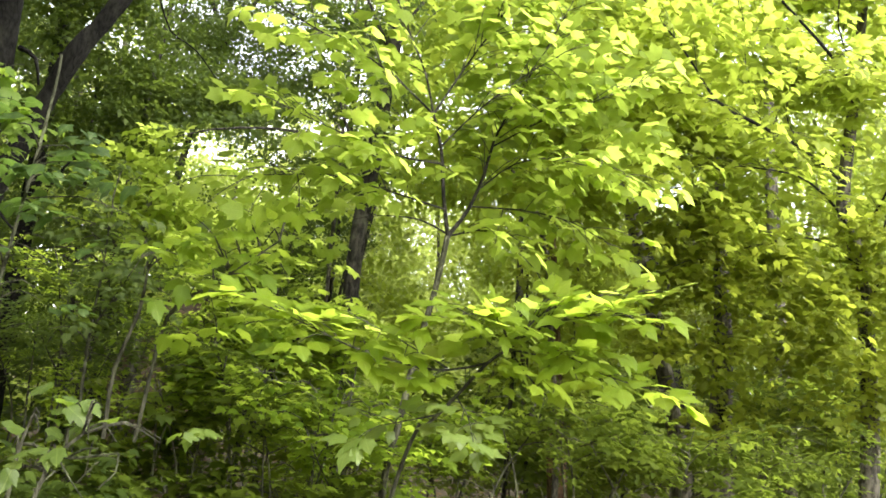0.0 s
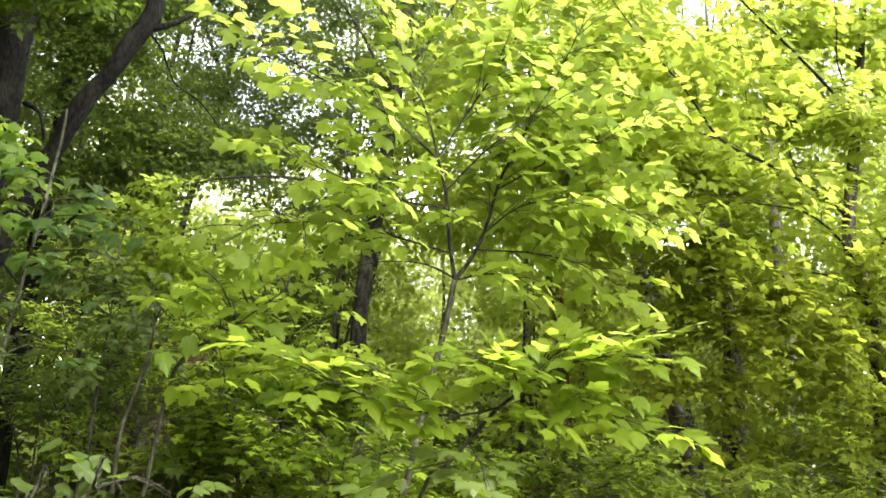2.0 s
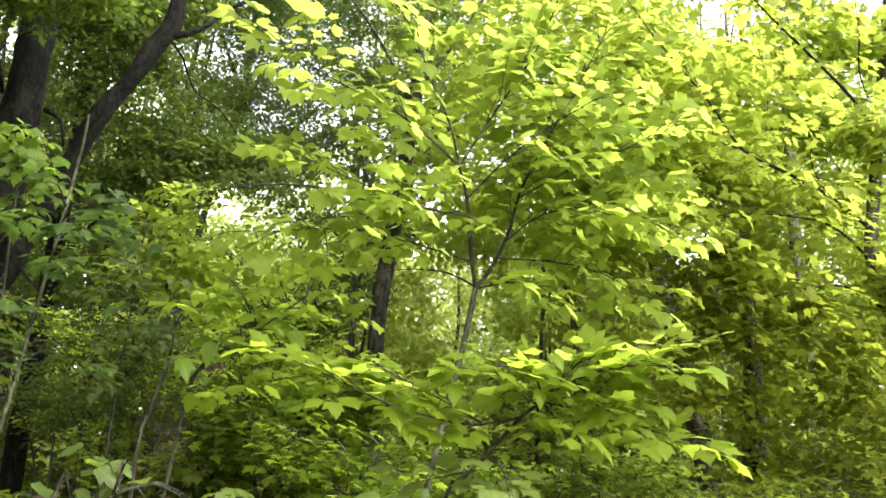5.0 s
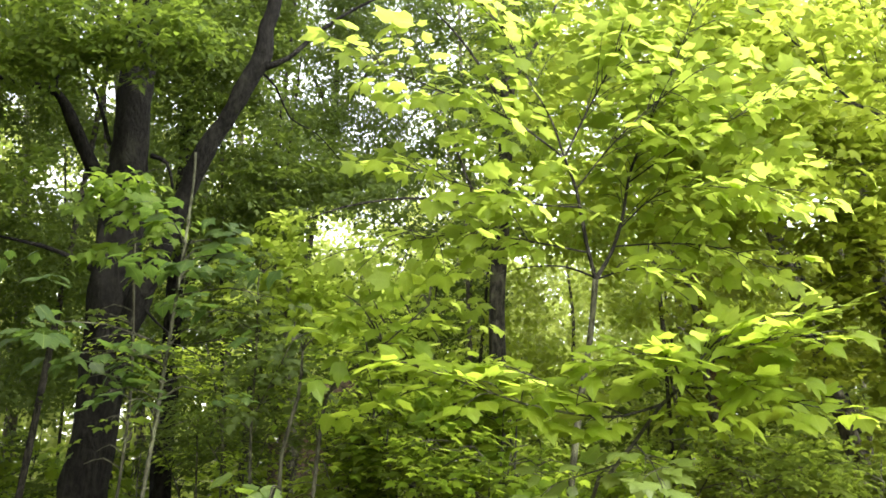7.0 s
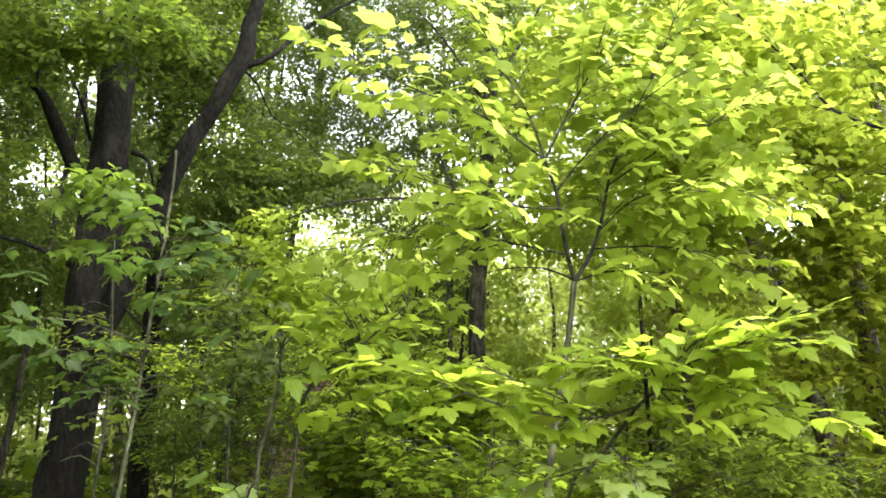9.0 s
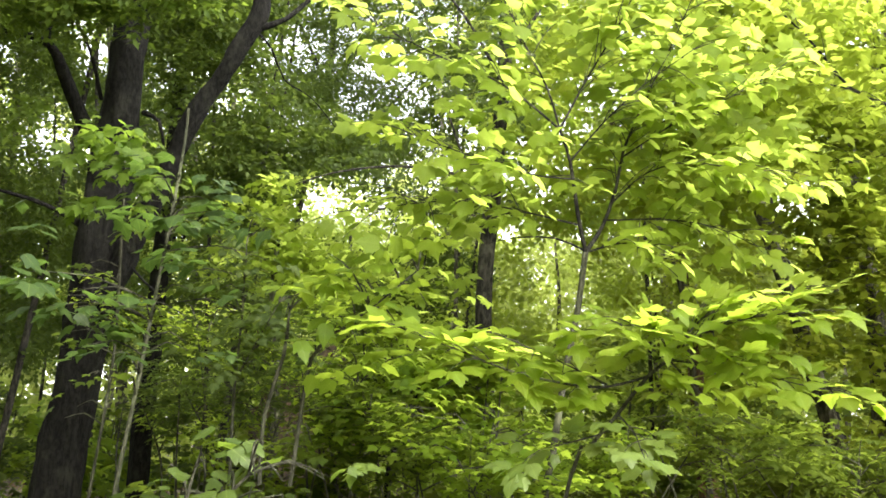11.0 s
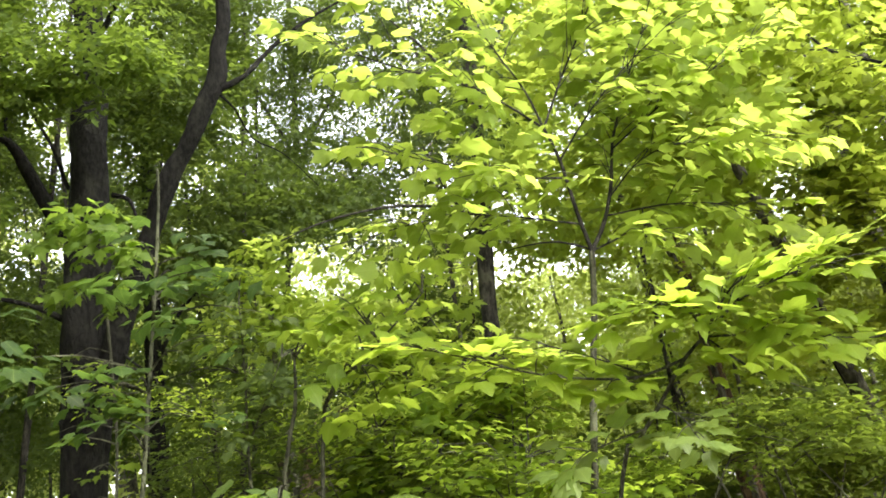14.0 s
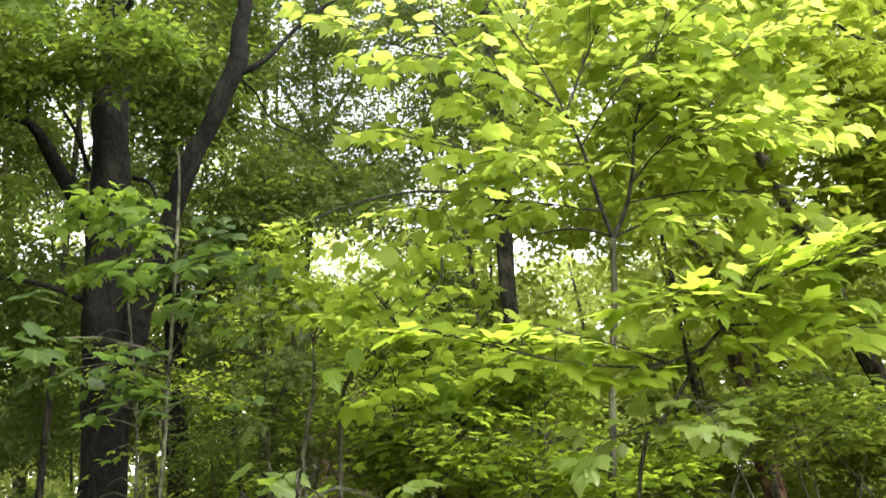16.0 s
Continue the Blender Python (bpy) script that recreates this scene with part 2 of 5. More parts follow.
# shallow forward lobes; deep pointed lobes; long pointed lobes
BROAD_HALF = [(0.2, -0.06), (0.4, 0.1), (0.45, 0.36), (0.6, 0.7), (0.31, 0.68), (0.22, 0.82), (0.09, 0.98)]
MAPLE_HALF = [(0.18, -0.06), (0.42, 0.04), (0.37, 0.22), (0.6, 0.6), (0.28, 0.56), (0.26, 0.75), (0.1, 0.94)]
SHARP_HALF = [(0.17, -0.05), (0.36, 0.06), (0.37, 0.26), (0.53, 0.62), (0.3, 0.6), (0.24, 0.78), (0.09, 0.98)]


def shapes(half, heart, droop, fold, wave):
    return [lobed_leaf(half, heart, droop * (0.4 + 0.5 * k), fold, wave, k) for k in range(4)]


SHARP_SHAPES = shapes(SHARP_HALF, 0.32, 0.2, 0.1, 0.03)
BROAD_SHAPES = shapes(BROAD_HALF, 0.4, 0.3, 0.14, 0.03)
MAPLE_SHAPES = shapes(MAPLE_HALF, 0.32, 0.28, 0.10, 0.03)
# tiny leaves far off: a folded lozenge
CHIP = ([(0, 0, 0), (-0.3, 0.45, 0.08), (0, 0.5, -0.02), (0.3, 0.45, 0.08), (0, 1, -0.12)], [(0, 2, 1), (0, 3, 2), (1, 2, 4), (2, 3, 4)])
FLAKE = ([(0, 0, 0), (-0.3, 0.5, 0.06), (0, 1, -0.1), (0.3, 0.5, 0.06)], [(0, 3, 2), (0, 2, 1)])
LOBED = ([(0, 0.3, 0.0), (0, 0, 0), (0.38, 0.05, 0.0), (0.36, 0.25, 0.04), (0.55, 0.6, -0.06), (0.28, 0.6, 0.03), (0, 1.1, -0.16), (-0.28, 0.6, 0.03), (-0.55, 0.6, -0.06), (-0.36, 0.25, 0.04), (-0.38, 0.05, 0.0)],
         [(0, k, k + 1) for k in range(1, 10)] + [(0, 10, 1)])
FALLEN = ([(0, 0, 0), (-0.45, 0.2, 0.05), (-0.2, 0.6, 0.02), (0, 1.0, 0.1), (0.2, 0.6, 0.02), (0.45, 0.2, 0.05)], [(0, 5, 4, 3), (0, 3, 2, 1)])


def leaf_frames(way, normal):
    """Orthonormal axes (n, 3, 3) with y along way and z near normal."""
    y = way / np.linalg.norm(way, axis=1, keepdims=True)
    z = normal - y * np.sum(normal * y, axis=1, keepdims=True)
    z /= np.linalg.norm(z, axis=1, keepdims=True) + 1e-9
    x = np.cross(y, z)
    return np.stack([x, y, z], axis=2)


def leaf_mass(name, pos, way, normal, size, shape, material, parent, label=""):
    """All the leaves given, in one mesh of kind stuff."""
    pos = pos - np.array(parent.location)
    sv, sf = np.array(shape[0], float), shape[1]
    m = leaf_frames(way, normal)
    v = np.einsum("nij,kj->nki", m, sv) * size[:, None, None] + pos[:, None, :]
    k, n = len(sv), len(pos)
    loops = np.concatenate([np.array(f) for f in sf])
    counts = np.array([len(f) for f in sf])
    all_loops = (loops[None, :] + (np.arange(n) * k)[:, None]).ravel()
    starts = np.concatenate([[0], np.cumsum(np.tile(counts, n))[:-1]])
    me = bpy.data.meshes.new(name)
    me.vertices.add(n * k)
    me.vertices.foreach_set("co", v.ravel())
    me.loops.add(len(all_loops))
    me.loops.foreach_set("vertex_index", all_loops.astype(np.int32))
    me.polygons.add(n * len(sf))
    me.polygons.foreach_set("loop_start", starts.astype(np.int32))
    me.update(calc_edges=True)
    me.validate()
    me.materials.append(material)
    ob = new(name, me)
    ob.parent = parent
    return tagged(ob, label=label, kind="stuff")


LEAF_MESHES = {}


def single_leaves(pos, way, normal, size, which, material, parent):
    """Each leaf an object of its own, on shared meshes."""
    key = (which, material.name)
    if key not in LEAF_MESHES:
        made = []
        for sv, sf in {"broad": BROAD_SHAPES, "maple": MAPLE_SHAPES, "sharp": SHARP_SHAPES}[which]:
            me = bpy.data.meshes.new("leaf")
            me.from_pydata(sv, [], sf)
            me.materials.append(material)
            me.shade_smooth()
            made.append(me)
        LEAF_MESHES[key] = made
    fr = leaf_frames(way, normal)
    base = np.array(parent.location)
    limbs = LIMB_LINES[parent.name]
    for i in range(len(pos)):
        ob = new("leaf", LEAF_MESHES[key][i % 4])
        m = Matrix(fr[i].tolist()).to_4x4()
        m = Matrix.Translation(Vector(pos[i] - base)) @ m @ Matrix.Diagonal((size[i], size[i], size[i], 1))
        ob.parent = min(limbs, key=lambda q: float(np.min(np.sum((q[1] - pos[i]) ** 2, axis=1))))[0]
        ob.matrix_local = m


def sprays(blobs, per, length, size, lean, spread, rng, flat=0.8, swing=0.35):
    """Leaf places in soft blobs (x, y, z, radius, count): little sprays of leaves, each set along one twig in one plane."""
    P, Wy, N, S = [], [], [], []
    for x, y, z, r, count in blobs:
        k = max(1, int(count / per))
        u = rng.normal(size=(k, 3))
        u /= np.linalg.norm(u, axis=1, keepdims=True)
        c = np.array([x, y, z]) + u * (r * rng.random((k, 1)) ** 0.45) * np.array([1, 1, flat])
        a = rng.uniform(0, 2 * np.pi, k)
        d = np.stack([np.cos(a), np.sin(a), rng.normal(-0.15, 0.25, k)], 1)
        n = np.array(lean)[None, :] + rng.normal(0, spread, (k, 3))
        n /= np.linalg.norm(n, axis=1, keepdims=True)
        d -= n * np.sum(d * n, axis=1, keepdims=True) * 0.8
        d /= np.linalg.norm(d, axis=1, keepdims=True)
        side = np.cross(n, d)
        for j in range(per):
            t = (j // 2 + 0.5) / (per / 2)
            s = 1 if j % 2 else -1
            jit = rng.normal(0, 0.25 * size, (k, 3))
            P.append(c + d * (t * length) + side * (s * 0.25 * size) + jit)
            w = d * 0.6 + side * s * 0.8 + rng.normal(0, swing, (k, 3))
            w[:, 2] -= 0.2
            Wy.append(w)
            N.append(n + rng.normal(0, swing * 0.7, (k, 3)))
            S.append(size * rng.uniform(0.6, 1.25, k))
    return [np.concatenate(q) for q in (P, Wy, N, S)]


def along_branches(branches, spacing, twig, pairs, size, lean, spread, rng, free=0.25, out=(0, -0.5, 0.15), sag=0.25, jit=0.28):
    """Twigs with opposite pairs of leaves along branches (lists of x, y, z, radius). Returns twig lines and leaf places."""
    lines, P, Wy, N, S = [], [], [], [], []
    for br in branches:
        line = smooth_line(br, spacing)
        m = len(line)
        for i in range(int(m * free), m):
            p = line[i, :3]
            d = line[min(i + 1, m - 1), :3] - line[max(i - 1, 0), :3]
            d = d / (np.linalg.norm(d) + 1e-9)
            for s in (-1, 1):
                if rng.random() < 0.15:
                    continue
                n = np.array(lean) + rng.normal(0, spread, 3)
                n /= np.linalg.norm(n)
                side = np.cross(n, d) * s
                w = side * rng.uniform(0.5, 1.0) + d * rng.uniform(0.3, 0.9) + np.array(out) * rng.random() + rng.normal(0, 0.2, 3)
                if i == m - 1:
                    w = d + rng.normal(0, 0.25, 3)
                w /= np.linalg.norm(w)
                ln = twig * rng.uniform(0.4, 1.2)
                end = p + w * ln + np.array([0, 0, -0.12 * ln])
                mid = p + w * ln * 0.5 + np.array([0, 0, 0.03 * ln])
                lines.append([(*p, 0.0035), (*mid, 0.0028), (*end, 0.0016)])
                sd = np.cross(n, w)
                sd /= np.linalg.norm(sd) + 1e-9
                kk = max(1, round(pairs * ln / twig))
                for q in range(kk):
                    t = (q + 1) / kk
                    c = p + (end - p) * t
                    for e in ((-1, 1, 0) if q == kk - 1 else (-1, 1)):
                        g = w * (0.55 if e else 1.0) + sd * e + rng.normal(0, 0.22, 3)
                        g[2] -= sag
                        g /= np.linalg.norm(g)
                        P.append(c + g * size * 0.36)
                        Wy.append(g)
                        N.append(n + rng.normal(0, jit, 3))
                        S.append(size * rng.uniform(0.55, 1.2) * (1.0 if e else 1.1))
    return lines, np.array(P), np.array(Wy), np.array(N), np.array(S)


def dress(parent, data, which, single_mat, mass_mat, shape, cap=300):
    """The leaves nearest the clearing as objects, the rest joined."""
    p, w, n, s = data
    order = np.argsort(p[:, 1])
    near, rest = order[:cap], order[cap:]
    single_leaves(p[near], w[near], n[near], s[near], which, single_mat, parent)
    if len(rest):
        leaf_mass("foliage", p[rest], w[rest], n[rest], s[rest], shape, mass_mat, parent)


# ---- ground ----


def build_ground():
    n = 90
    xs = np.sinh(np.linspace(-5.2, 5.2, n)) * 8
    verts, faces = [], []
    for y in xs:
        for x in xs:
            h = 0.18 * noise.noise(Vector((x * 0.18, y * 0.18, 0))) + 0.05 * noise.noise(Vector((x, y, 3)))
            h *= min(1.0, 60 / (abs(x) + abs(y) + 1))
            verts.append((x, y + 5, h - 0.03))
    for j in range(n - 1):
        for i in range(n - 1):
            o = j * n + i
            faces.append((o, o + 1, o + n + 1, o + n))
    ob = mesh_object("ground", verts, faces, SOIL)
    tagged(ob, label="brown forest floor of leaf mould and soil", category="ground", kind="structure")


build_ground()


def build_litter():
    """Fallen leaves on the wood floor."""
    rng = np.random.default_rng(13)
    t = thing("leaf_litter", (0, 0, 0), "brown fallen leaves strewn over the wood floor", "leaf litter", kind="stuff")
    n = 20000
    r = 22 * np.sqrt(rng.random(n))
    a = rng.uniform(0, 2 * np.pi, n)
    p = np.stack([r * np.cos(a), 7 + r * np.sin(a), np.zeros(n)], 1)
    p[:, 2] = [0.18 * noise.noise(Vector((x * 0.18, (y - 5) * 0.18, 0))) + 0.05 * noise.noise(Vector((x, y - 5, 3))) + 0.0 for x, y, _ in p]
    p[:, 2] += rng.uniform(-0.02, 0.03, n)
    b = rng.uniform(0, 2 * np.pi, n)
    w = np.stack([np.cos(b), np.sin(b), rng.normal(0, 0.15, n)], 1)
    leaf_mass("fallen_leaves", p, w, np.array([0, 0, 1.0]) + rng.normal(0, 0.3, (n, 3)), rng.uniform(0.06, 0.12, n), FALLEN, LEAF_DEAD, t)


build_litter()


# ---- the big forked tree ----


def build_forked_tree():
    rng = np.random.default_rng(11)
    t = thing("forked_tree", (-3.05, 8.20, 0.52), "large dark-barked tree with a forked trunk", "tree")
    t.location.z = 0
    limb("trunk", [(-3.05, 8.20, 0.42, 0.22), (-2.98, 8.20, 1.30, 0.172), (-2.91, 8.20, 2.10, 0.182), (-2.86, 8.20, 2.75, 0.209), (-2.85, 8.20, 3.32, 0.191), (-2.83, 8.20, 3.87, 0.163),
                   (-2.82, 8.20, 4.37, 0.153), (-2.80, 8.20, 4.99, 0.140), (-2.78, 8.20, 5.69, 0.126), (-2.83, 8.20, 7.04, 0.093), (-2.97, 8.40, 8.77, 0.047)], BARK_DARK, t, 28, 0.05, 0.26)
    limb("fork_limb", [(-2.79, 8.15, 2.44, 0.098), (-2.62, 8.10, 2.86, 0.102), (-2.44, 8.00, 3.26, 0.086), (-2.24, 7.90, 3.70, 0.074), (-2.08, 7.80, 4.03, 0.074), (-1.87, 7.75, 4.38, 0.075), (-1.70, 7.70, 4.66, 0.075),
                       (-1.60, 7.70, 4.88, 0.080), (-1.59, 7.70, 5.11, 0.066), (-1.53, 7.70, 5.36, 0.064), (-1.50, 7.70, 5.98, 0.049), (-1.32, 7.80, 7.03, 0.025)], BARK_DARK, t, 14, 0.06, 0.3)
    side = [
        [(-1.58, 7.70, 4.78, 0.035), (-1.39, 7.70, 4.86, 0.022), (-1.16, 7.80, 5.14, 0.018), (-0.87, 7.90, 5.40, 0.014), (-0.50, 8.00, 5.64, 0.007)],
        [(-3.00, 8.20, 3.86, 0.07), (-3.15, 8.10, 4.15, 0.062), (-3.26, 8.00, 4.42, 0.055), (-3.37, 7.90, 4.63, 0.035), (-3.64, 7.80, 4.68, 0.022), (-4.16, 7.70, 4.76, 0.012)],
        [(-2.99, 8.20, 4.27, 0.02), (-3.16, 8.30, 4.71, 0.016), (-3.36, 8.40, 5.07, 0.012), (-3.57, 8.50, 5.60, 0.006)],
        [(-3.06, 8.20, 3.18, 0.03), (-3.15, 8.00, 3.23, 0.022), (-3.35, 7.90, 3.30, 0.018), (-3.72, 7.70, 3.36, 0.008)],
        [(-2.62, 8.20, 4.17, 0.024), (-2.45, 8.10, 4.07, 0.018), (-2.39, 8.10, 3.85, 0.012)],
        [(-1.63, 7.70, 4.76, 0.012), (-1.50, 7.80, 4.64, 0.009), (-1.41, 8.00, 4.45, 0.007), (-1.20, 8.20, 4.37, 0.005), (-0.95, 8.40, 4.12, 0.003)],
        [(-3.39, 7.90, 4.60, 0.02), (-3.31, 7.80, 4.92, 0.015), (-3.06, 7.60, 5.18, 0.008)],
        [(-2.78, 8.20, 5.47, 0.03), (-2.47, 8.00, 5.81, 0.02), (-2.23, 7.90, 6.19, 0.01)],
        [(-2.61, 8.20, 2.87, 0.014), (-2.39, 7.90, 2.69, 0.01), (-2.19, 7.70, 2.55, 0.006)],
    ]
    for pts in side:
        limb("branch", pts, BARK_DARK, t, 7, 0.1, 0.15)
    low = [(-3.10, 7.00, 4.80, 0.45, 560), (-2.72, 7.10, 4.90, 0.4, 520), (-2.26, 7.10, 4.84, 0.36, 460), (-3.24, 7.20, 4.57, 0.36, 380), (-2.55, 7.30, 4.69, 0.26, 260), (-2.05, 7.20, 4.78, 0.26, 240), (-2.87, 7.10, 4.62, 0.3, 280),
           (-3.66, 7.20, 4.79, 0.5, 500), (-3.30, 7.40, 3.90, 0.2, 130), (-3.49, 7.50, 3.66, 0.3, 220), (-3.12, 7.40, 5.63, 0.6, 700), (-2.29, 7.40, 5.59, 0.6, 600)]
    low = [(*b[:4], b[4] * 1.5) for b in low]
    p = sprays(low, 8, 0.22, 0.075, (0, -0.35, 0.9), 0.35, rng)
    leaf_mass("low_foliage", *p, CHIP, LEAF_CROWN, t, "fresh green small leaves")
    high = [(-2.39, 9.40, 5.81, 0.5, 600), (-2.17, 9.60, 5.29, 0.45, 420), (-2.57, 9.60, 5.22, 0.4, 420), (-2.72, 9.60, 4.85, 0.35, 260), (-1.91, 9.60, 4.69, 0.45, 420), (-2.15, 9.50, 4.24, 0.5, 520), (-1.70, 9.80, 4.34, 0.5, 560),
            (-1.27, 10.00, 4.59, 0.45, 420), (-0.80, 10.00, 4.47, 0.4, 330), (-2.48, 9.60, 3.86, 0.4, 360), (-1.90, 9.80, 3.92, 0.4, 360), (-4.30, 9.80, 3.99, 0.5, 250), (-4.14, 9.80, 5.20, 0.4, 220), (-4.13, 9.80, 3.42, 0.6, 420),
            (-2.73, 10.00, 6.07, 0.5, 520), (-3.06, 10.00, 6.46, 0.5, 520), (-3.15, 10.00, 5.68, 0.4, 380), (-2.36, 10.20, 6.24, 0.5, 520), (-2.66, 10.00, 6.87, 0.6, 600), (-2.08, 10.20, 6.85, 0.5, 420), (-2.82, 10.00, 5.62, 0.4, 380), (-1.90, 10.40, 6.48, 0.4, 240)]
    high = [(*b[:4], b[4] * 2.2) for b in high]
    p = sprays(high, 8, 0.3, 0.075, (0, -0.2, 1), 0.5, rng)
    # unseen leaves added overhead, out past the tree, to shade the left
    top = [(rng.uniform(-9, -1.2), rng.uniform(-5, 12), rng.uniform(5.6, 9.5), 0.9, 240) for _ in range(165)]
    top = [q for q in top if math.degrees(math.atan2(q[2] - 2.5, math.hypot(q[0], max(q[1], 0.1)))) > 30]
    q = sprays(top, 8, 0.5, 0.16, (0, -0.2, 1), 0.45, rng)
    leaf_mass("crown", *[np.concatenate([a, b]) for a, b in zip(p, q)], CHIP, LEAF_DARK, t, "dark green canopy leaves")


build_forked_tree()

# ---- openings of the canopy ----

# openings in the canopy where the sky shows: bearing, elevation, half width in degrees, share of leaves missing
OPENINGS = [(-6.1, 20.7, 3.6, 0.3), (-13.0, 17.5, 1.6, 0.4), (-9.0, 17.0, 1.8, 0.35), (-10.2, 21.1, 1.6, 0.5), (-3.0, 19.4, 1.4, 0.8), (-5.8, 12.9, 1.9, 0.35), (-7.6, 13.1, 1.2, 0.5), (-3.4, 11.5, 1.7, 0.5), (-21.8, 15.2, 1.7, 0.55), (-23.0, 13.9, 1.6, 0.45), (-20.6, 19.3, 1.0, 0.9),
            (19.7, 13.5, 1.8, 0.92), (3.5, 11.9, 0.9, 0.9), (1.2, 17.1, 0.9, 0.7), (13.1, 24.9, 1.5, 0.7), (-17.1, 18.5, 0.8, 0.8), (27.5, 12.0, 1.0, 0.8), (20.1, 14.1, 0.9, 0.7), (-23.4, 14.0, 2.0, 0.45), (-10.7, 7.5, 0.4, 0.9), (-13.9, 3.0, 0.4, 0.9)]


# looks through the nearer trees to the lit woods far behind
VISTAS = [(7.0, 8.7, 2.6, 0.97), (-5.4, 11.4, 3.2, 0.92), (-7.7, 12.3, 2.0, 0.88)]


def thinned(data, gaps, r=1.0, deep=False):
    """Leaves left over where the canopy is open."""
    p = data[0] - np.array([0, 0, 1.6])
    az = np.degrees(np.arctan2(p[:, 0], p[:, 1]))
    el = np.degrees(np.arctan2(p[:, 2], np.hypot(p[:, 0], p[:, 1])))
    dist = np.hypot(p[:, 0], p[:, 1])
    keep = np.ones(len(p))
    for a, e, w, share in gaps:
        high = (el > e + 2) & (dist > 14.5) & deep
        up = np.where(high, 0.0, el - e)
        side = np.where(high, (az - a) / 1.6, az - a)
        q = (side ** 2 + up ** 2) / (w * w * r * r)
        keep *= 1 - share * np.exp(-q * q)
    ok = np.random.default_rng(3).random(len(p)) < keep
    return [d[ok] for d in data]


def clear_of_vistas(az):
    """Bearing for a stem that does not stand in a look into a clearing."""
    for a, _, w, _ in (VISTAS[1], VISTAS[0]):
        if abs(az - a) < w + 2.6:
            az = a + math.copysign(w + 2.6 + 0.3 * abs(az - a), az - a)
    return az


def crown_blobs(az0, az1, el0, el1, d0, d1, n, deg, count, rng):
    """Leaf clumps of a crown, given by bearing, elevation and distance from the standing place."""
    out = []
    for _ in range(n):
        az, el, d = rng.uniform(az0, az1), rng.uniform(el0, el1), rng.uniform(d0, d1)
        k = count * rng.uniform(0.5, 1.4)
        a, e = radians(az), radians(el)
        if k >= 8:
            out.append((d * math.cos(e) * math.sin(a), d * math.cos(e) * math.cos(a), 1.6 + d * math.sin(e), d * radians(deg), k))
    return out


# ---- trees behind ----


def build_tree(name, label, trunk, bark, branches, blobs, leaf_size, leaf_mat, seed, lean=(0, -0.6, 0.75), sides=9, per=8, shape=None):
    rng = np.random.default_rng(seed)
    t = thing(name, (trunk[0][0], trunk[0][1], 0), label, "tree", "trees of the wood")
    limb("trunk", [(trunk[0][0], trunk[0][1], -0.05, trunk[0][3] * 1.25)] + trunk, bark, t, sides, 0.18, 0.16)
    for pts in branches:
        limb("branch", pts, bark, t, 6, 0.15, 0.1)
    if name == "tall_tree":
        blobs = [(*b[:4], b[4] * 2.2) for b in blobs]
    p = sprays(blobs, per, leaf_size * 4, leaf_size, lean, 0.45, rng)
    if trunk[0][1] > 8.65 and name not in ("tall_tree", "sunlit_tree"):
        p = thinned(thinned(p, OPENINGS), VISTAS, 1.0, True)
    leaf_mass("crown", *p, shape or CHIP, leaf_mat, t)
    return t


build_tree("straight_tree", "straight grey-brown tree with a dark crown", [(0.45, 8.70, 0.97, 0.085), (0.43, 8.70, 1.71, 0.078), (0.36, 8.60, 2.67, 0.075), (0.37, 8.60, 3.17, 0.072), (0.42, 8.60, 3.94, 0.07), (0.47, 8.60, 5.01, 0.065), (0.48, 8.60, 6.19, 0.06), (0.51, 8.60, 8.25, 0.03)],
           BARK_BROWN, [[(0.41, 8.60, 3.82, 0.016), (0.08, 8.50, 3.84, 0.014), (-0.27, 8.40, 3.86, 0.013), (-0.60, 8.30, 3.82, 0.011), (-0.98, 8.20, 3.72, 0.008), (-1.27, 8.10, 3.58, 0.004)],
                       [(0.39, 8.60, 3.57, 0.02), (0.13, 8.80, 4.09, 0.014), (-0.09, 9.00, 4.75, 0.009)], [(0.46, 8.60, 4.73, 0.02), (0.11, 8.80, 5.42, 0.014), (-0.22, 9.00, 5.91, 0.008)], [(0.47, 8.60, 4.95, 0.02), (0.81, 8.80, 5.60, 0.014), (1.10, 9.00, 6.30, 0.008)]],
           [(0.45, 8.20, 5.11, 0.22, 200), (0.42, 8.20, 4.49, 0.22, 200), (0.44, 8.20, 3.98, 0.2, 160), (0.50, 8.20, 5.65, 0.25, 220), (-0.14, 9.20, 4.71, 0.36, 798), (-0.05, 9.30, 5.33, 0.36, 798), (-0.23, 9.50, 5.96, 0.4, 798), (0.13, 9.20, 4.43, 0.3, 456), (-0.45, 9.00, 4.19, 0.25, 304), (0.57, 9.40, 5.87, 0.36, 494), (0.22, 9.40, 6.61, 0.5, 798), (-0.78, 8.60, 3.91, 0.2, 228), (-1.06, 8.50, 3.75, 0.2, 209), (0.40, 8.90, 3.64, 0.2, 209)],
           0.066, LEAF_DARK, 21)
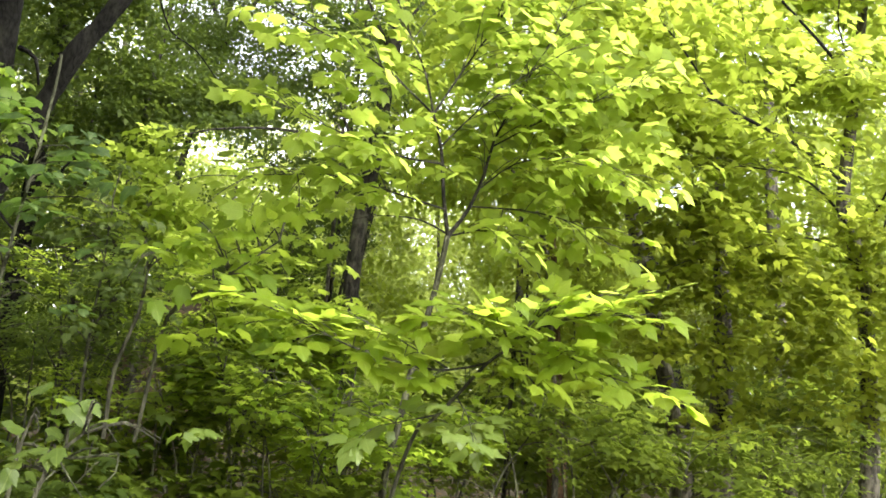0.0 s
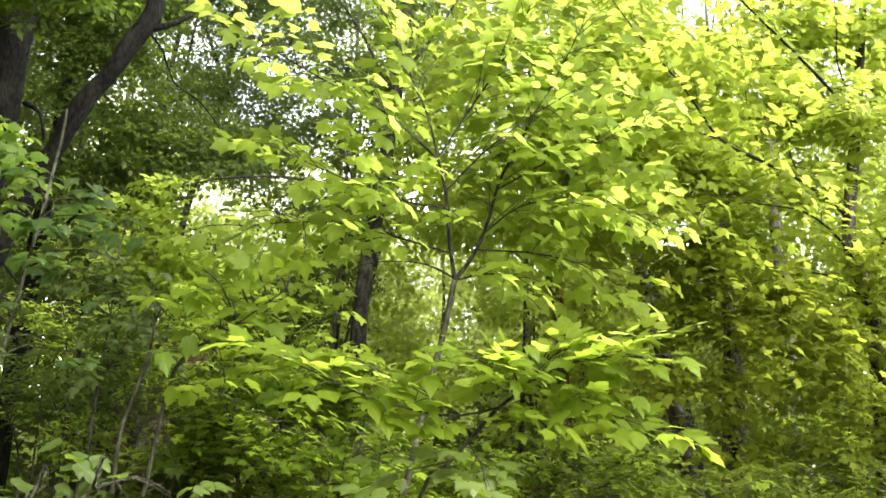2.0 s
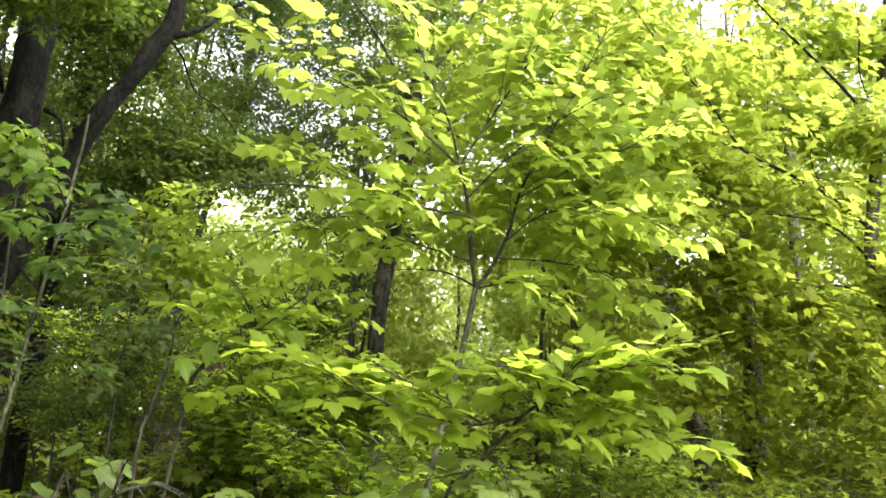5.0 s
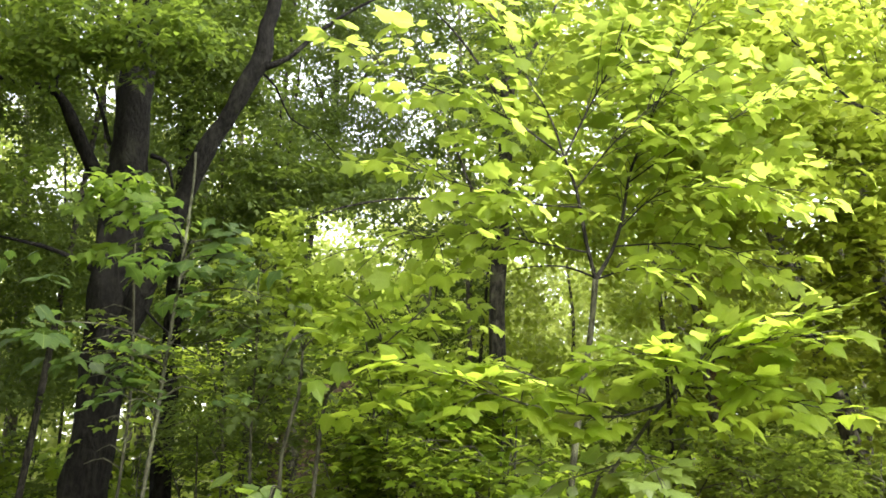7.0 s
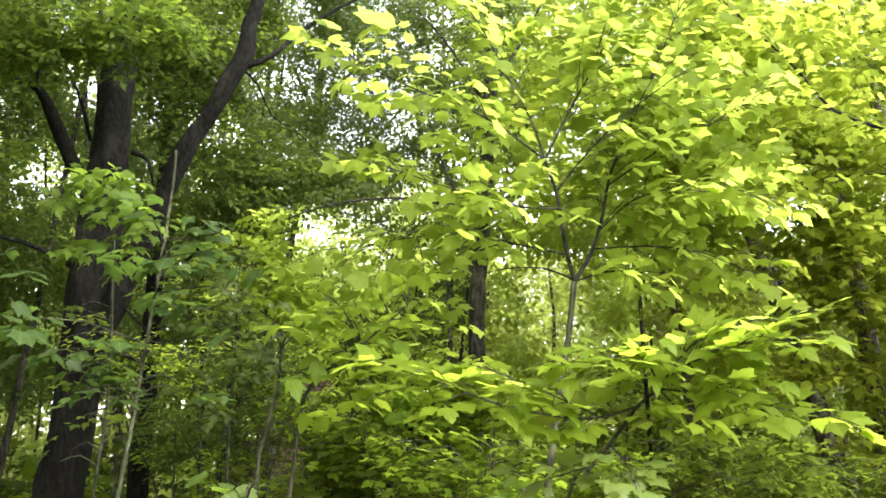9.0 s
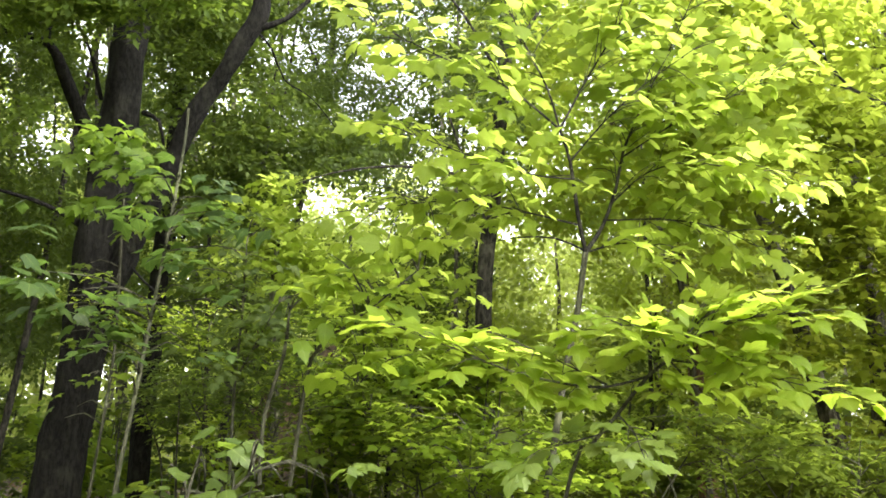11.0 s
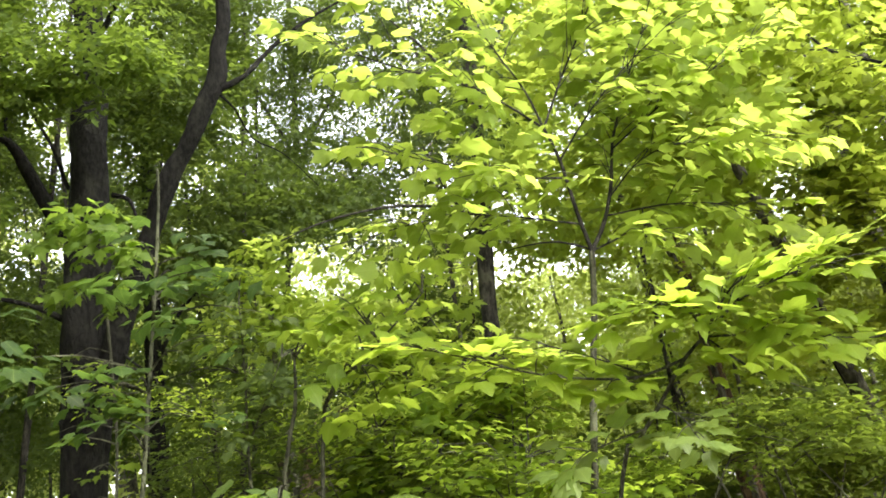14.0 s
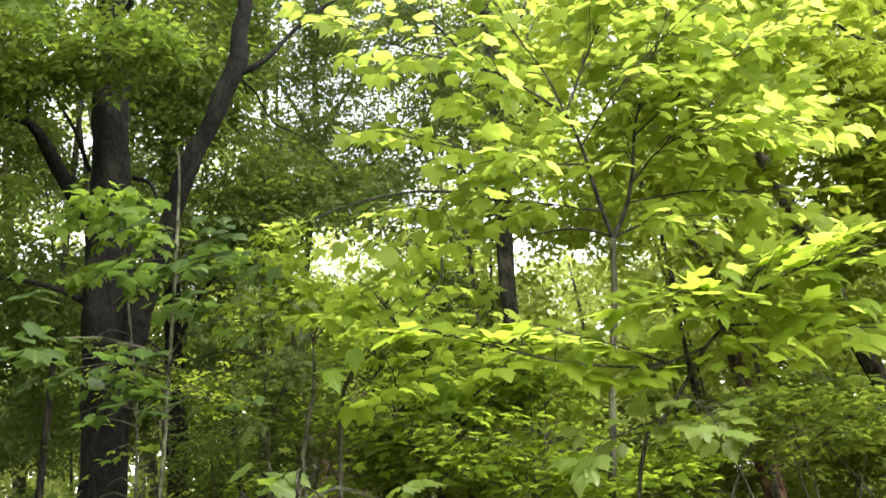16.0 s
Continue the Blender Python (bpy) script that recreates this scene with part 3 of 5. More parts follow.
build_tree("slender_tree", "slender dark tree beside the forked one", [(-3.15, 11.00, 0.74, 0.12), (-3.16, 11.00, 1.68, 0.11), (-3.15, 11.00, 2.59, 0.10), (-3.14, 11.00, 3.99, 0.09), (-3.13, 11.00, 5.53, 0.07), (-3.21, 11.00, 8.44, 0.03)],
           BARK_DARK, [[(-3.14, 11.00, 3.15, 0.03), (-2.81, 11.00, 3.80, 0.02), (-2.26, 11.00, 4.20, 0.01)]],
           [(-3.12, 11.40, 3.94, 0.5, 420), (-2.60, 11.40, 4.09, 0.5, 420), (-3.50, 11.40, 4.62, 0.5, 320), (-4.66, 11.50, 3.20, 0.5, 380), (-2.94, 11.20, 3.18, 0.5, 420), (-2.50, 12.00, 4.94, 0.6, 420), (-1.78, 12.00, 4.59, 0.35, 240), (-2.44, 11.20, 3.32, 0.5, 420)], 0.08, LEAF_DARK, 22)
build_tree("tall_tree", "tall tree with a thin airy crown", [(-2.53, 17.00, 1.02, 0.07), (-2.61, 17.00, 4.63, 0.06), (-2.21, 17.00, 7.72, 0.06), (-2.09, 17.00, 12.23, 0.04)],
           BARK_BROWN, [[(-2.07, 17.00, 7.30, 0.05), (-2.66, 17.00, 8.58, 0.03), (-3.23, 17.00, 9.67, 0.015)], [(-2.09, 17.00, 7.73, 0.05), (-1.44, 17.00, 8.82, 0.03), (-0.85, 17.00, 9.95, 0.015)], [(-2.01, 17.00, 6.36, 0.05), (-1.18, 17.00, 7.21, 0.03), (-0.59, 17.00, 7.97, 0.015)]],
           [(-2.90, 17.00, 9.34, 1.0, 1344), (-1.85, 17.00, 8.92, 1.0, 1344), (-2.22, 17.00, 7.83, 1.0, 1536), (-1.39, 17.00, 7.53, 0.9, 1344), (-0.81, 17.00, 8.62, 0.9, 1056), (-3.00, 17.00, 7.39, 0.9, 1536), (-1.47, 17.00, 9.93, 1.0, 1216), (-2.17, 17.00, 6.77, 0.8, 1344), (-6.52, 17.00, 7.22, 0.9, 832), (-7.07, 17.00, 5.75, 0.9, 832), (-5.33, 17.00, 7.45, 0.9, 1216), (-1.16, 17.00, 6.69, 0.7, 1056), (-4.50, 17.00, 10.10, 1.2, 1920)], 0.075, LEAF_DARK, 23, shape=FLAKE)
build_tree("leaning_tree", "leaning grey tree trunk behind maple leaves", [(3.97, 9.80, 1.25, 0.10), (3.83, 9.80, 1.78, 0.09), (3.64, 9.80, 2.43, 0.085), (3.45, 9.80, 3.09, 0.08), (3.18, 9.80, 3.90, 0.07), (2.88, 9.80, 4.85, 0.05), (2.51, 9.80, 6.09, 0.03)],
           BARK_GREY, [], [(3.18, 10.40, 3.72, 0.45, 260), (2.69, 10.40, 3.53, 0.45, 260), (3.43, 10.40, 2.82, 0.45, 240), (2.36, 10.60, 3.19, 0.4, 220), (2.63, 11.00, 4.96, 0.7, 300), (1.83, 11.00, 4.15, 0.6, 260)], 0.1, LEAF_OLIVE, 24)
build_tree("hollow_tree", "grey tree trunk with a dark hollow", [(4.13, 9.20, 1.11, 0.13), (4.07, 9.20, 1.78, 0.115), (4.05, 9.20, 2.48, 0.10), (3.97, 9.20, 3.25, 0.08), (4.00, 9.50, 4.35, 0.05), (3.96, 9.80, 5.55, 0.03), (3.85, 9.90, 6.91, 0.015)],
           BARK_GREY, [[(4.00, 9.20, 3.02, 0.03), (4.16, 9.00, 3.58, 0.02), (4.44, 8.90, 3.94, 0.01)]], [(3.92, 9.70, 3.53, 0.45, 260), (4.49, 9.70, 3.37, 0.45, 280), (3.89, 9.80, 2.83, 0.4, 240), (4.75, 9.80, 2.82, 0.45, 260), (5.08, 9.90, 3.47, 0.4, 240)], 0.1, LEAF_OLIVE, 25)
hollow = [o for o in bpy.data.objects if o.name.startswith("hollow_tree")][0]
hv, hf = tube_data([(4.07, 9.09, 1.71, 0.012), (4.07, 9.08, 1.81, 0.035), (4.04, 9.08, 1.94, 0.04), (4.02, 9.09, 2.07, 0.022), (4.00, 9.09, 2.12, 0.008)], 10, 0.05)
hole = mesh_object("hollow", [v - hollow.location for v in hv], hf, BARK_DARK, hollow, "black rotten hollow in the trunk")
build_tree("far_tree", "pale grey tree trunk in the wood", [(5.94, 11.50, 1.45, 0.11), (5.78, 11.50, 2.64, 0.10), (5.62, 11.50, 3.73, 0.09), (5.41, 11.50, 5.59, 0.07), (5.22, 11.50, 7.88, 0.04)],
           BARK_GREY, [], [(6.37, 12.00, 3.30, 0.55, 320), (6.78, 12.00, 2.62, 0.55, 320), (7.22, 12.00, 3.33, 0.5, 300), (7.85, 12.00, 3.04, 0.6, 300), (6.65, 12.00, 1.97, 0.5, 260)], 0.1, LEAF_OLIVE, 26)
build_tree("far_tree", "grey tree trunk in the wood", [(5.05, 12.50, 1.28, 0.11), (4.87, 12.50, 2.12, 0.10), (4.52, 12.50, 3.25, 0.10), (4.20, 12.50, 4.50, 0.08), (3.66, 12.50, 6.40, 0.05)],
           BARK_DARK, [], [(4.27, 13.00, 2.65, 0.6, 360), (4.64, 13.00, 1.94, 0.6, 360), (3.77, 13.00, 3.05, 0.5, 280), (4.03, 13.00, 3.70, 0.5, 260)], 0.1, LEAF_OLIVE, 27)
build_tree("far_tree", "thin grey tree trunk behind the sapling", [(2.83, 10.50, 1.19, 0.034), (2.66, 10.50, 2.36, 0.034), (2.55, 10.50, 3.21, 0.034), (2.33, 10.50, 3.88, 0.034), (1.92, 10.50, 4.47, 0.034), (1.63, 10.50, 5.76, 0.034)],
           BARK_GREY, [], [(2.36, 11.00, 4.79, 0.5, 240), (2.97, 11.00, 4.06, 0.5, 260), (3.03, 11.00, 4.89, 0.5, 260), (2.50, 11.00, 1.98, 0.5, 260), (3.15, 11.00, 1.93, 0.5, 260), (1.26, 10.40, 6.07, 0.5, 420), (1.77, 10.40, 6.35, 0.5, 420), (2.01, 10.40, 5.55, 0.5, 420), (1.51, 10.40, 5.41, 0.45, 340), (1.01, 10.40, 5.66, 0.4, 260), (2.53, 10.40, 6.23, 0.5, 420), (0.76, 10.40, 5.00, 0.35, 220), (1.66, 10.40, 7.17, 0.5, 420), (2.43, 10.40, 7.19, 0.5, 420), (3.31, 10.40, 6.58, 0.5, 420), (0.82, 9.60, 4.80, 0.35, 260), (1.22, 9.60, 4.87, 0.35, 260), (1.05, 9.60, 4.33, 0.35, 260), (1.50, 9.60, 4.40, 0.35, 260), (0.71, 9.60, 3.98, 0.3, 160), (1.32, 9.60, 3.93, 0.3, 180), (1.72, 9.60, 3.94, 0.3, 180)], 0.085, LEAF_BRIGHT_MASS, 28)
build_tree("young_tree", "young broad-leaved tree with light green foliage", [(-1.45, 9.00, 1.06, 0.05), (-1.44, 9.00, 1.88, 0.045), (-1.53, 9.00, 2.68, 0.035), (-1.52, 9.00, 3.47, 0.02)],
           BARK_TWIG, [], [(-1.43, 9.00, 3.63, 0.4, 800), (-1.26, 9.00, 3.31, 0.42, 800), (-1.66, 9.10, 3.22, 0.45, 560), (-1.16, 9.00, 2.97, 0.4, 520), (-0.89, 9.00, 3.16, 0.35, 360), (-0.69, 9.20, 3.15, 0.35, 360)], 0.075, LEAF_BRIGHT_MASS, 29, lean=(0, -0.3, 0.9), shape=LOBED)


build_tree("sunlit_tree", "light-green tree in a clearing behind the sapling", [(1.93, 18.00, 1.64, 0.05), (2.15, 18.00, 3.85, 0.035), (2.05, 18.00, 5.21, 0.02)], BARK_GREY, [],
           [(1.11, 18.00, 5.30, 0.5, 200), (1.95, 18.00, 5.53, 0.5, 200), (1.63, 18.00, 4.88, 0.6, 420), (2.36, 18.00, 4.79, 0.6, 420), (2.04, 18.00, 3.95, 0.6, 320), (2.87, 18.00, 4.38, 0.5, 220), (1.32, 18.00, 4.15, 0.5, 220), (2.47, 18.00, 5.22, 0.5, 180), (3.27, 18.00, 3.97, 0.5, 300)], 0.085, LEAF_FAR, 35, lean=(0, 0.1, 1))
build_tree("sunlit_tree", "light-green tree in a clearing of the wood", [(-1.85, 20.00, 1.58, 0.08), (-1.89, 20.00, 4.03, 0.06), (-1.89, 20.00, 5.77, 0.03)], BARK_GREY, [],
           [(-2.47, 20.00, 5.64, 0.6, 380), (-1.78, 20.00, 5.77, 0.6, 380), (-2.10, 20.00, 5.06, 0.7, 420), (-1.29, 20.00, 5.07, 0.6, 380), (-2.66, 20.00, 4.82, 0.6, 380), (-0.82, 20.00, 4.73, 0.6, 380), (-1.50, 20.00, 4.49, 0.6, 380)], 0.11, LEAF_BRIGHT_MASS, 36)


def build_canopy_trees():
    """Trees that close the wood behind the maples, each with its own crown."""
    rng = np.random.default_rng(31)
    for k in range(22):
        az = -28 + 63 * (k + 0.5 + rng.uniform(-0.3, 0.3)) / 22
        d = rng.uniform(11, 16)
        # stems keep clear of the look into the clearing
        foot = clear_of_vistas(az)
        x, y = d * math.sin(radians(foot)), d * math.cos(radians(foot))
        r = rng.uniform(0.022, 0.045)
        sx, sy = rng.normal(0, 0.25, 2)
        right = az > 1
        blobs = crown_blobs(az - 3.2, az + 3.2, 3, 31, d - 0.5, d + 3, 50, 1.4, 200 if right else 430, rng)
        # light leaves on the right, dark on the left: light painted by side
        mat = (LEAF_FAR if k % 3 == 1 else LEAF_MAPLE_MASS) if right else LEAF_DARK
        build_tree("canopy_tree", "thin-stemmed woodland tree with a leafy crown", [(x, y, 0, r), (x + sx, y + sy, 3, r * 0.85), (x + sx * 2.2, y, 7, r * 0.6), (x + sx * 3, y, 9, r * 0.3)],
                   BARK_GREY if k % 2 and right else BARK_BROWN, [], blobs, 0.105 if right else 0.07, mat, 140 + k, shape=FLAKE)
    for k in range(24):
        az = -28 + 63 * (k + 0.5 + rng.uniform(-0.45, 0.45)) / 24
        d = rng.uniform(16, 25)
        foot = clear_of_vistas(az)
        x, y = d * math.sin(radians(foot)), d * math.cos(radians(foot))
        r = rng.uniform(0.06, 0.13)
        sx, sy = rng.normal(0, 0.3, 2)
        if abs(az - 7) < 3.5:
            continue
        blobs = crown_blobs(az - 3, az + 3, 0, 24, d - 1, d + 3, 30, 1.7, 110, rng)
        build_tree("far_tree", "thin grey-brown trunk far back in the wood", [(x, y, 0, r), (x + sx, y + sy, 3, r * 0.85), (x + sx * 2.2, y, 7, r * 0.6), (x + sx * 3, y, 9, r * 0.3)],
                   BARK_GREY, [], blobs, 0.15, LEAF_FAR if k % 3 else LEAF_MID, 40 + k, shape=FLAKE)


build_canopy_trees()


def build_far_woods():
    """The wall of leaves that closes the wood on all sides."""
    rng = np.random.default_rng(77)
    t = thing("far_woods", (0, 0, 0), "pale green wall of far woodland foliage, haze put into its colour", "woods", kind="stuff")
    blobs = []
    for az0, az1, el0, el1, d0, d1, n in ((-36, 42, -3, 18, 26, 40, 9000), (-36, 42, -3, 12, 36, 44, 9000)):
        blobs += crown_blobs(az0, az1, el0, el1, d0, d1, n, 1.3, 18, rng)
    p = sprays(blobs, 8, 0.7, 0.24, (0, -0.35, 0.9), 0.4, rng)
    blobs = crown_blobs(0, 14, -2, 13, 30, 46, 2600, 1.1, 20, rng) + crown_blobs(-12, 0, 4, 16, 30, 44, 1500, 1.1, 20, rng)
    p = [np.concatenate(q) for q in zip(p, sprays(blobs, 8, 0.6, 0.2, (0, -0.3, 0.9), 0.45, rng))]
    # beyond the clearings the crowns step up with the distance, open to the sky
    az = np.degrees(np.arctan2(p[0][:, 0], p[0][:, 1]))
    far = np.hypot(p[0][:, 0], p[0][:, 1])
    el = np.degrees(np.arctan2(p[0][:, 2] - 1.6, far))
    step = 1.4 * np.sin(az * 2.3) + 0.9 * np.sin(far * 0.9 + az)
    ok = ~((az > 0.5) & (az < 13) & (el > 0.5 + 1.25 * (far - 26) + step)) & ~((az > -11.5) & (az <= 0.5) & (el > 4 + 1.3 * (far - 26) + step))
    p = [q[ok] for q in p]
    # behind and beside the standing place: unseen leaves added to hold back skylight
    blobs = []
    for az0, az1, el0, el1, d0, d1, n in ((42, 195, -3, 20, 16, 24, 1900), (-165, -36, -3, 62, 11, 17, 3600)):
        blobs += crown_blobs(az0, az1, el0, el1, d0, d1, n, 1.5, 16, rng)
    p = [np.concatenate(q) for q in zip(p, sprays(blobs, 8, 1.1, 0.5, (0, -0.8, 0.6), 0.5, rng))]
    p = thinned(p, OPENINGS, 0.6)
    # the wood is lower beyond the clearings
    az = np.degrees(np.arctan2(p[0][:, 0], p[0][:, 1]))
    el = np.degrees(np.arctan2(p[0][:, 2] - 1.6, np.hypot(p[0][:, 0], p[0][:, 1])))
    for (a, e, w, _), top in zip(VISTAS, (3.4, 5.2, 5.2)):
        ok = (np.abs(az - a) > w * 1.3) | (el < e + top + 0.35 * np.sin(az * 3.1) + 0.5 * np.sin(az * 1.3))
        az, el, p = az[ok], el[ok], [d[ok] for d in p]
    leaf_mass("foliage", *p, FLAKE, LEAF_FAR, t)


build_far_woods()

# ---- understory ----


def build_shrub(name, label, stems, blobs, leaf_size, mass, single, seed, which="maple", lean=(0, -0.4, 0.9), cap=0, shape=LOBED, bark=None, per=6, spread=0.35, swing=0.22):
    rng = np.random.default_rng(seed)
    x0, y0 = stems[0][0][0], stems[0][0][1]
    t = thing(name, (x0, y0, 0), label, "shrub", "shrubs of the undergrowth")
    for s in stems:
        limb("stem", s, bark or BARK_TWIG, t, 7, 0.12, 0.1)
    p = sprays(blobs, per, leaf_size * 2.6, leaf_size, lean, spread, rng, 0.8, swing)
    joints = np.concatenate([smooth_line(s, 0.1) for s in stems])
    lines = []
    for b in blobs:
        for _ in range(2):
            e = np.array(b[:3]) + rng.normal(0, b[3] * 0.5, 3)
            j = joints[np.argmin(np.linalg.norm(joints[:, :3] - e, axis=1) + 0.4 * np.maximum(0, joints[:, 2] - e[2]))]
            if np.linalg.norm(j[:3] - e) > 0.75:
                continue
            mid = (j[:3] + e) / 2 + np.array([0, 0, 0.06])
            lines.append([(*j[:3], 0.006), (*mid, 0.0045), (*e, 0.002)])
    twig_mesh("twig_mass", lines, BARK_TWIG, t)
    if cap:
        dress(t, p, which, single, mass, shape, cap)
    else:
        leaf_mass("foliage", *p, shape, mass, t)
    return t


build_shrub("climbing_shrub", "tall thin shrub with drooping lobed grey-green leaves", [[(-1.73, 5.60, 1.16, 0.013), (-1.71, 5.60, 1.38, 0.013), (-1.66, 5.60, 1.83, 0.012), (-1.62, 5.60, 2.23, 0.011), (-1.60, 5.70, 2.74, 0.010), (-1.59, 5.80, 3.25, 0.008), (-1.59, 5.80, 3.44, 0.008)]],
            [(-2.16, 5.20, 2.34, 0.13, 20), (-2.05, 5.20, 2.22, 0.12, 20), (-1.94, 5.20, 2.12, 0.11, 14), (-1.79, 5.20, 2.08, 0.12, 18), (-1.67, 5.20, 1.97, 0.12, 16), (-1.58, 5.20, 1.87, 0.1, 8), (-1.49, 5.40, 2.18, 0.15, 9), (-1.34, 5.60, 2.40, 0.25, 22), (-1.17, 5.80, 2.63, 0.25, 22), (-1.43, 5.60, 2.69, 0.25, 25),
             (-1.62, 5.40, 2.62, 0.2, 19), (-1.32, 5.80, 2.90, 0.22, 17), (-1.54, 5.60, 2.99, 0.18, 13), (-1.38, 5.60, 2.02, 0.2, 11), (-2.34, 5.40, 2.70, 0.2, 13)], 0.105, LEAF_GREY, LEAF_GREY, 51, which="sharp", lean=(0, -0.12, 1.0), spread=0.18, swing=0.17, cap=300, bark=BARK_PALE)
build_shrub("clinging_vine", "fresh green leafy vine in front of the forked trunk", [[(-2.43, 7.30, 1.02, 0.012), (-2.36, 7.30, 2.05, 0.011), (-2.37, 7.20, 2.95, 0.01), (-2.37, 7.10, 3.56, 0.006)]],
            [(-2.34, 6.60, 3.46, 0.16, 52), (-2.13, 6.60, 3.43, 0.17, 56), (-2.48, 6.60, 3.34, 0.14, 36), (-2.20, 6.60, 3.19, 0.19, 60), (-1.97, 6.60, 3.19, 0.18, 48), (-2.41, 6.70, 3.05, 0.17, 40), (-2.13, 6.70, 2.93, 0.17, 40), (-2.63, 7.20, 2.61, 0.14, 14), (-2.37, 7.20, 2.45, 0.14, 14), (-2.62, 7.20, 2.12, 0.14, 14), (-2.40, 7.20, 1.88, 0.14, 14), (-2.71, 7.30, 1.64, 0.14, 12)], 0.08, LEAF_CROWN, LEAF_VINE, 52, lean=(0, -0.3, 0.9), cap=300, spread=0.3)
build_shrub("maple_shrub", "young maple shrub with flat leaf layers", [[(-0.97, 5.70, 1.26, 0.013), (-0.97, 5.70, 1.65, 0.012), (-0.89, 5.70, 1.97, 0.011), (-0.86, 5.60, 2.22, 0.007)], [(-0.80, 5.70, 1.26, 0.012), (-0.73, 5.70, 1.97, 0.011), (-0.56, 5.60, 2.13, 0.009), (-0.40, 5.50, 2.24, 0.006), (-0.15, 5.40, 2.45, 0.004)]],
            [(-0.78, 5.50, 2.27, 0.13, 13), (-0.59, 5.50, 2.37, 0.13, 15), (-0.40, 5.40, 2.39, 0.13, 15), (-0.22, 5.40, 2.44, 0.12, 15), (-0.12, 5.40, 2.52, 0.1, 9), (-0.71, 5.50, 2.14, 0.13, 10), (-0.40, 5.40, 2.26, 0.14, 12), 
             (-0.64, 5.50, 1.99, 0.14, 10), (-0.36, 5.50, 2.03, 0.16, 13), (-0.15, 5.60, 2.16, 0.16, 12), (-0.50, 5.40, 1.84, 0.16, 13)], 0.1, LEAF_MID, LEAF_MID_SINGLE, 53, which="sharp", lean=(0, -0.08, 1), cap=260, spread=0.18)
build_shrub("shade_shrub", "dark fine-leaved shrub in the shade of the trees", [[(-1.31, 6.60, 1.20, 0.012), (-1.33, 6.60, 1.80, 0.01), (-1.32, 6.60, 2.32, 0.007), (-1.33, 6.60, 2.77, 0.004)], [(-1.33, 6.60, 1.87, 0.007), (-1.17, 6.50, 2.16, 0.005), (-1.05, 6.40, 2.37, 0.003)]],
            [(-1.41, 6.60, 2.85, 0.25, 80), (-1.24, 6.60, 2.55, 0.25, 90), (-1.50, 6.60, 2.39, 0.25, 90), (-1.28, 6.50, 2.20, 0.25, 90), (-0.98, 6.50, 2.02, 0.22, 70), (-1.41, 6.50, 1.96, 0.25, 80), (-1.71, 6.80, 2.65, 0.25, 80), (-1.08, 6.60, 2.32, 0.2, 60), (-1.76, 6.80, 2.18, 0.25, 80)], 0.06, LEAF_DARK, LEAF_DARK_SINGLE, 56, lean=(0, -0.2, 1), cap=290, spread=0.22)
build_shrub("leafy_sapling", "young maple with bright leaf layers behind", [[(-0.27, 7.60, 1.28, 0.016), (-0.26, 7.60, 1.85, 0.014), (-0.21, 7.60, 2.45, 0.011), (-0.14, 7.60, 2.98, 0.006)], [(-0.24, 7.60, 2.11, 0.009), (-0.47, 7.50, 2.52, 0.007), (-0.64, 7.40, 2.84, 0.004)]],
            [(-0.56, 7.40, 2.85, 0.22, 42), (-0.31, 7.50, 3.00, 0.22, 42), (-0.05, 7.60, 2.98, 0.22, 42), (-0.17, 7.50, 2.70, 0.22, 48), (-0.46, 7.40, 2.59, 0.22, 42), (0.09, 7.60, 2.67, 0.2, 36), (-0.68, 7.50, 2.56, 0.2, 30), (-0.14, 7.60, 3.24, 0.18, 30), (0.12, 7.70, 3.13, 0.18, 24),
             (-0.29, 7.40, 2.38, 0.22, 42), (0.05, 7.50, 2.36, 0.2, 36), (-0.63, 7.50, 2.26, 0.2, 30)], 0.09, LEAF_BRIGHT_MASS, LEAF_BRIGHT, 55, lean=(0, -0.15, 0.95), cap=290, spread=0.22)
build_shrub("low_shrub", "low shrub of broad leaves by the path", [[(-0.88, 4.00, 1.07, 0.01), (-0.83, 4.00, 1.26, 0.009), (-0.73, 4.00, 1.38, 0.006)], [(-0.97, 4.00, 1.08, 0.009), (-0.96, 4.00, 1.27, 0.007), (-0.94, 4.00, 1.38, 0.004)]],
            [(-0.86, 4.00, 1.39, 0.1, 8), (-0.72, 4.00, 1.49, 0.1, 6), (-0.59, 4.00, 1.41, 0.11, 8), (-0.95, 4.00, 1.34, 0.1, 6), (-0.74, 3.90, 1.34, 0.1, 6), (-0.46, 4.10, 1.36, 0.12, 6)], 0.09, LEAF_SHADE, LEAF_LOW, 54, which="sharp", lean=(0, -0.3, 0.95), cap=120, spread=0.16)


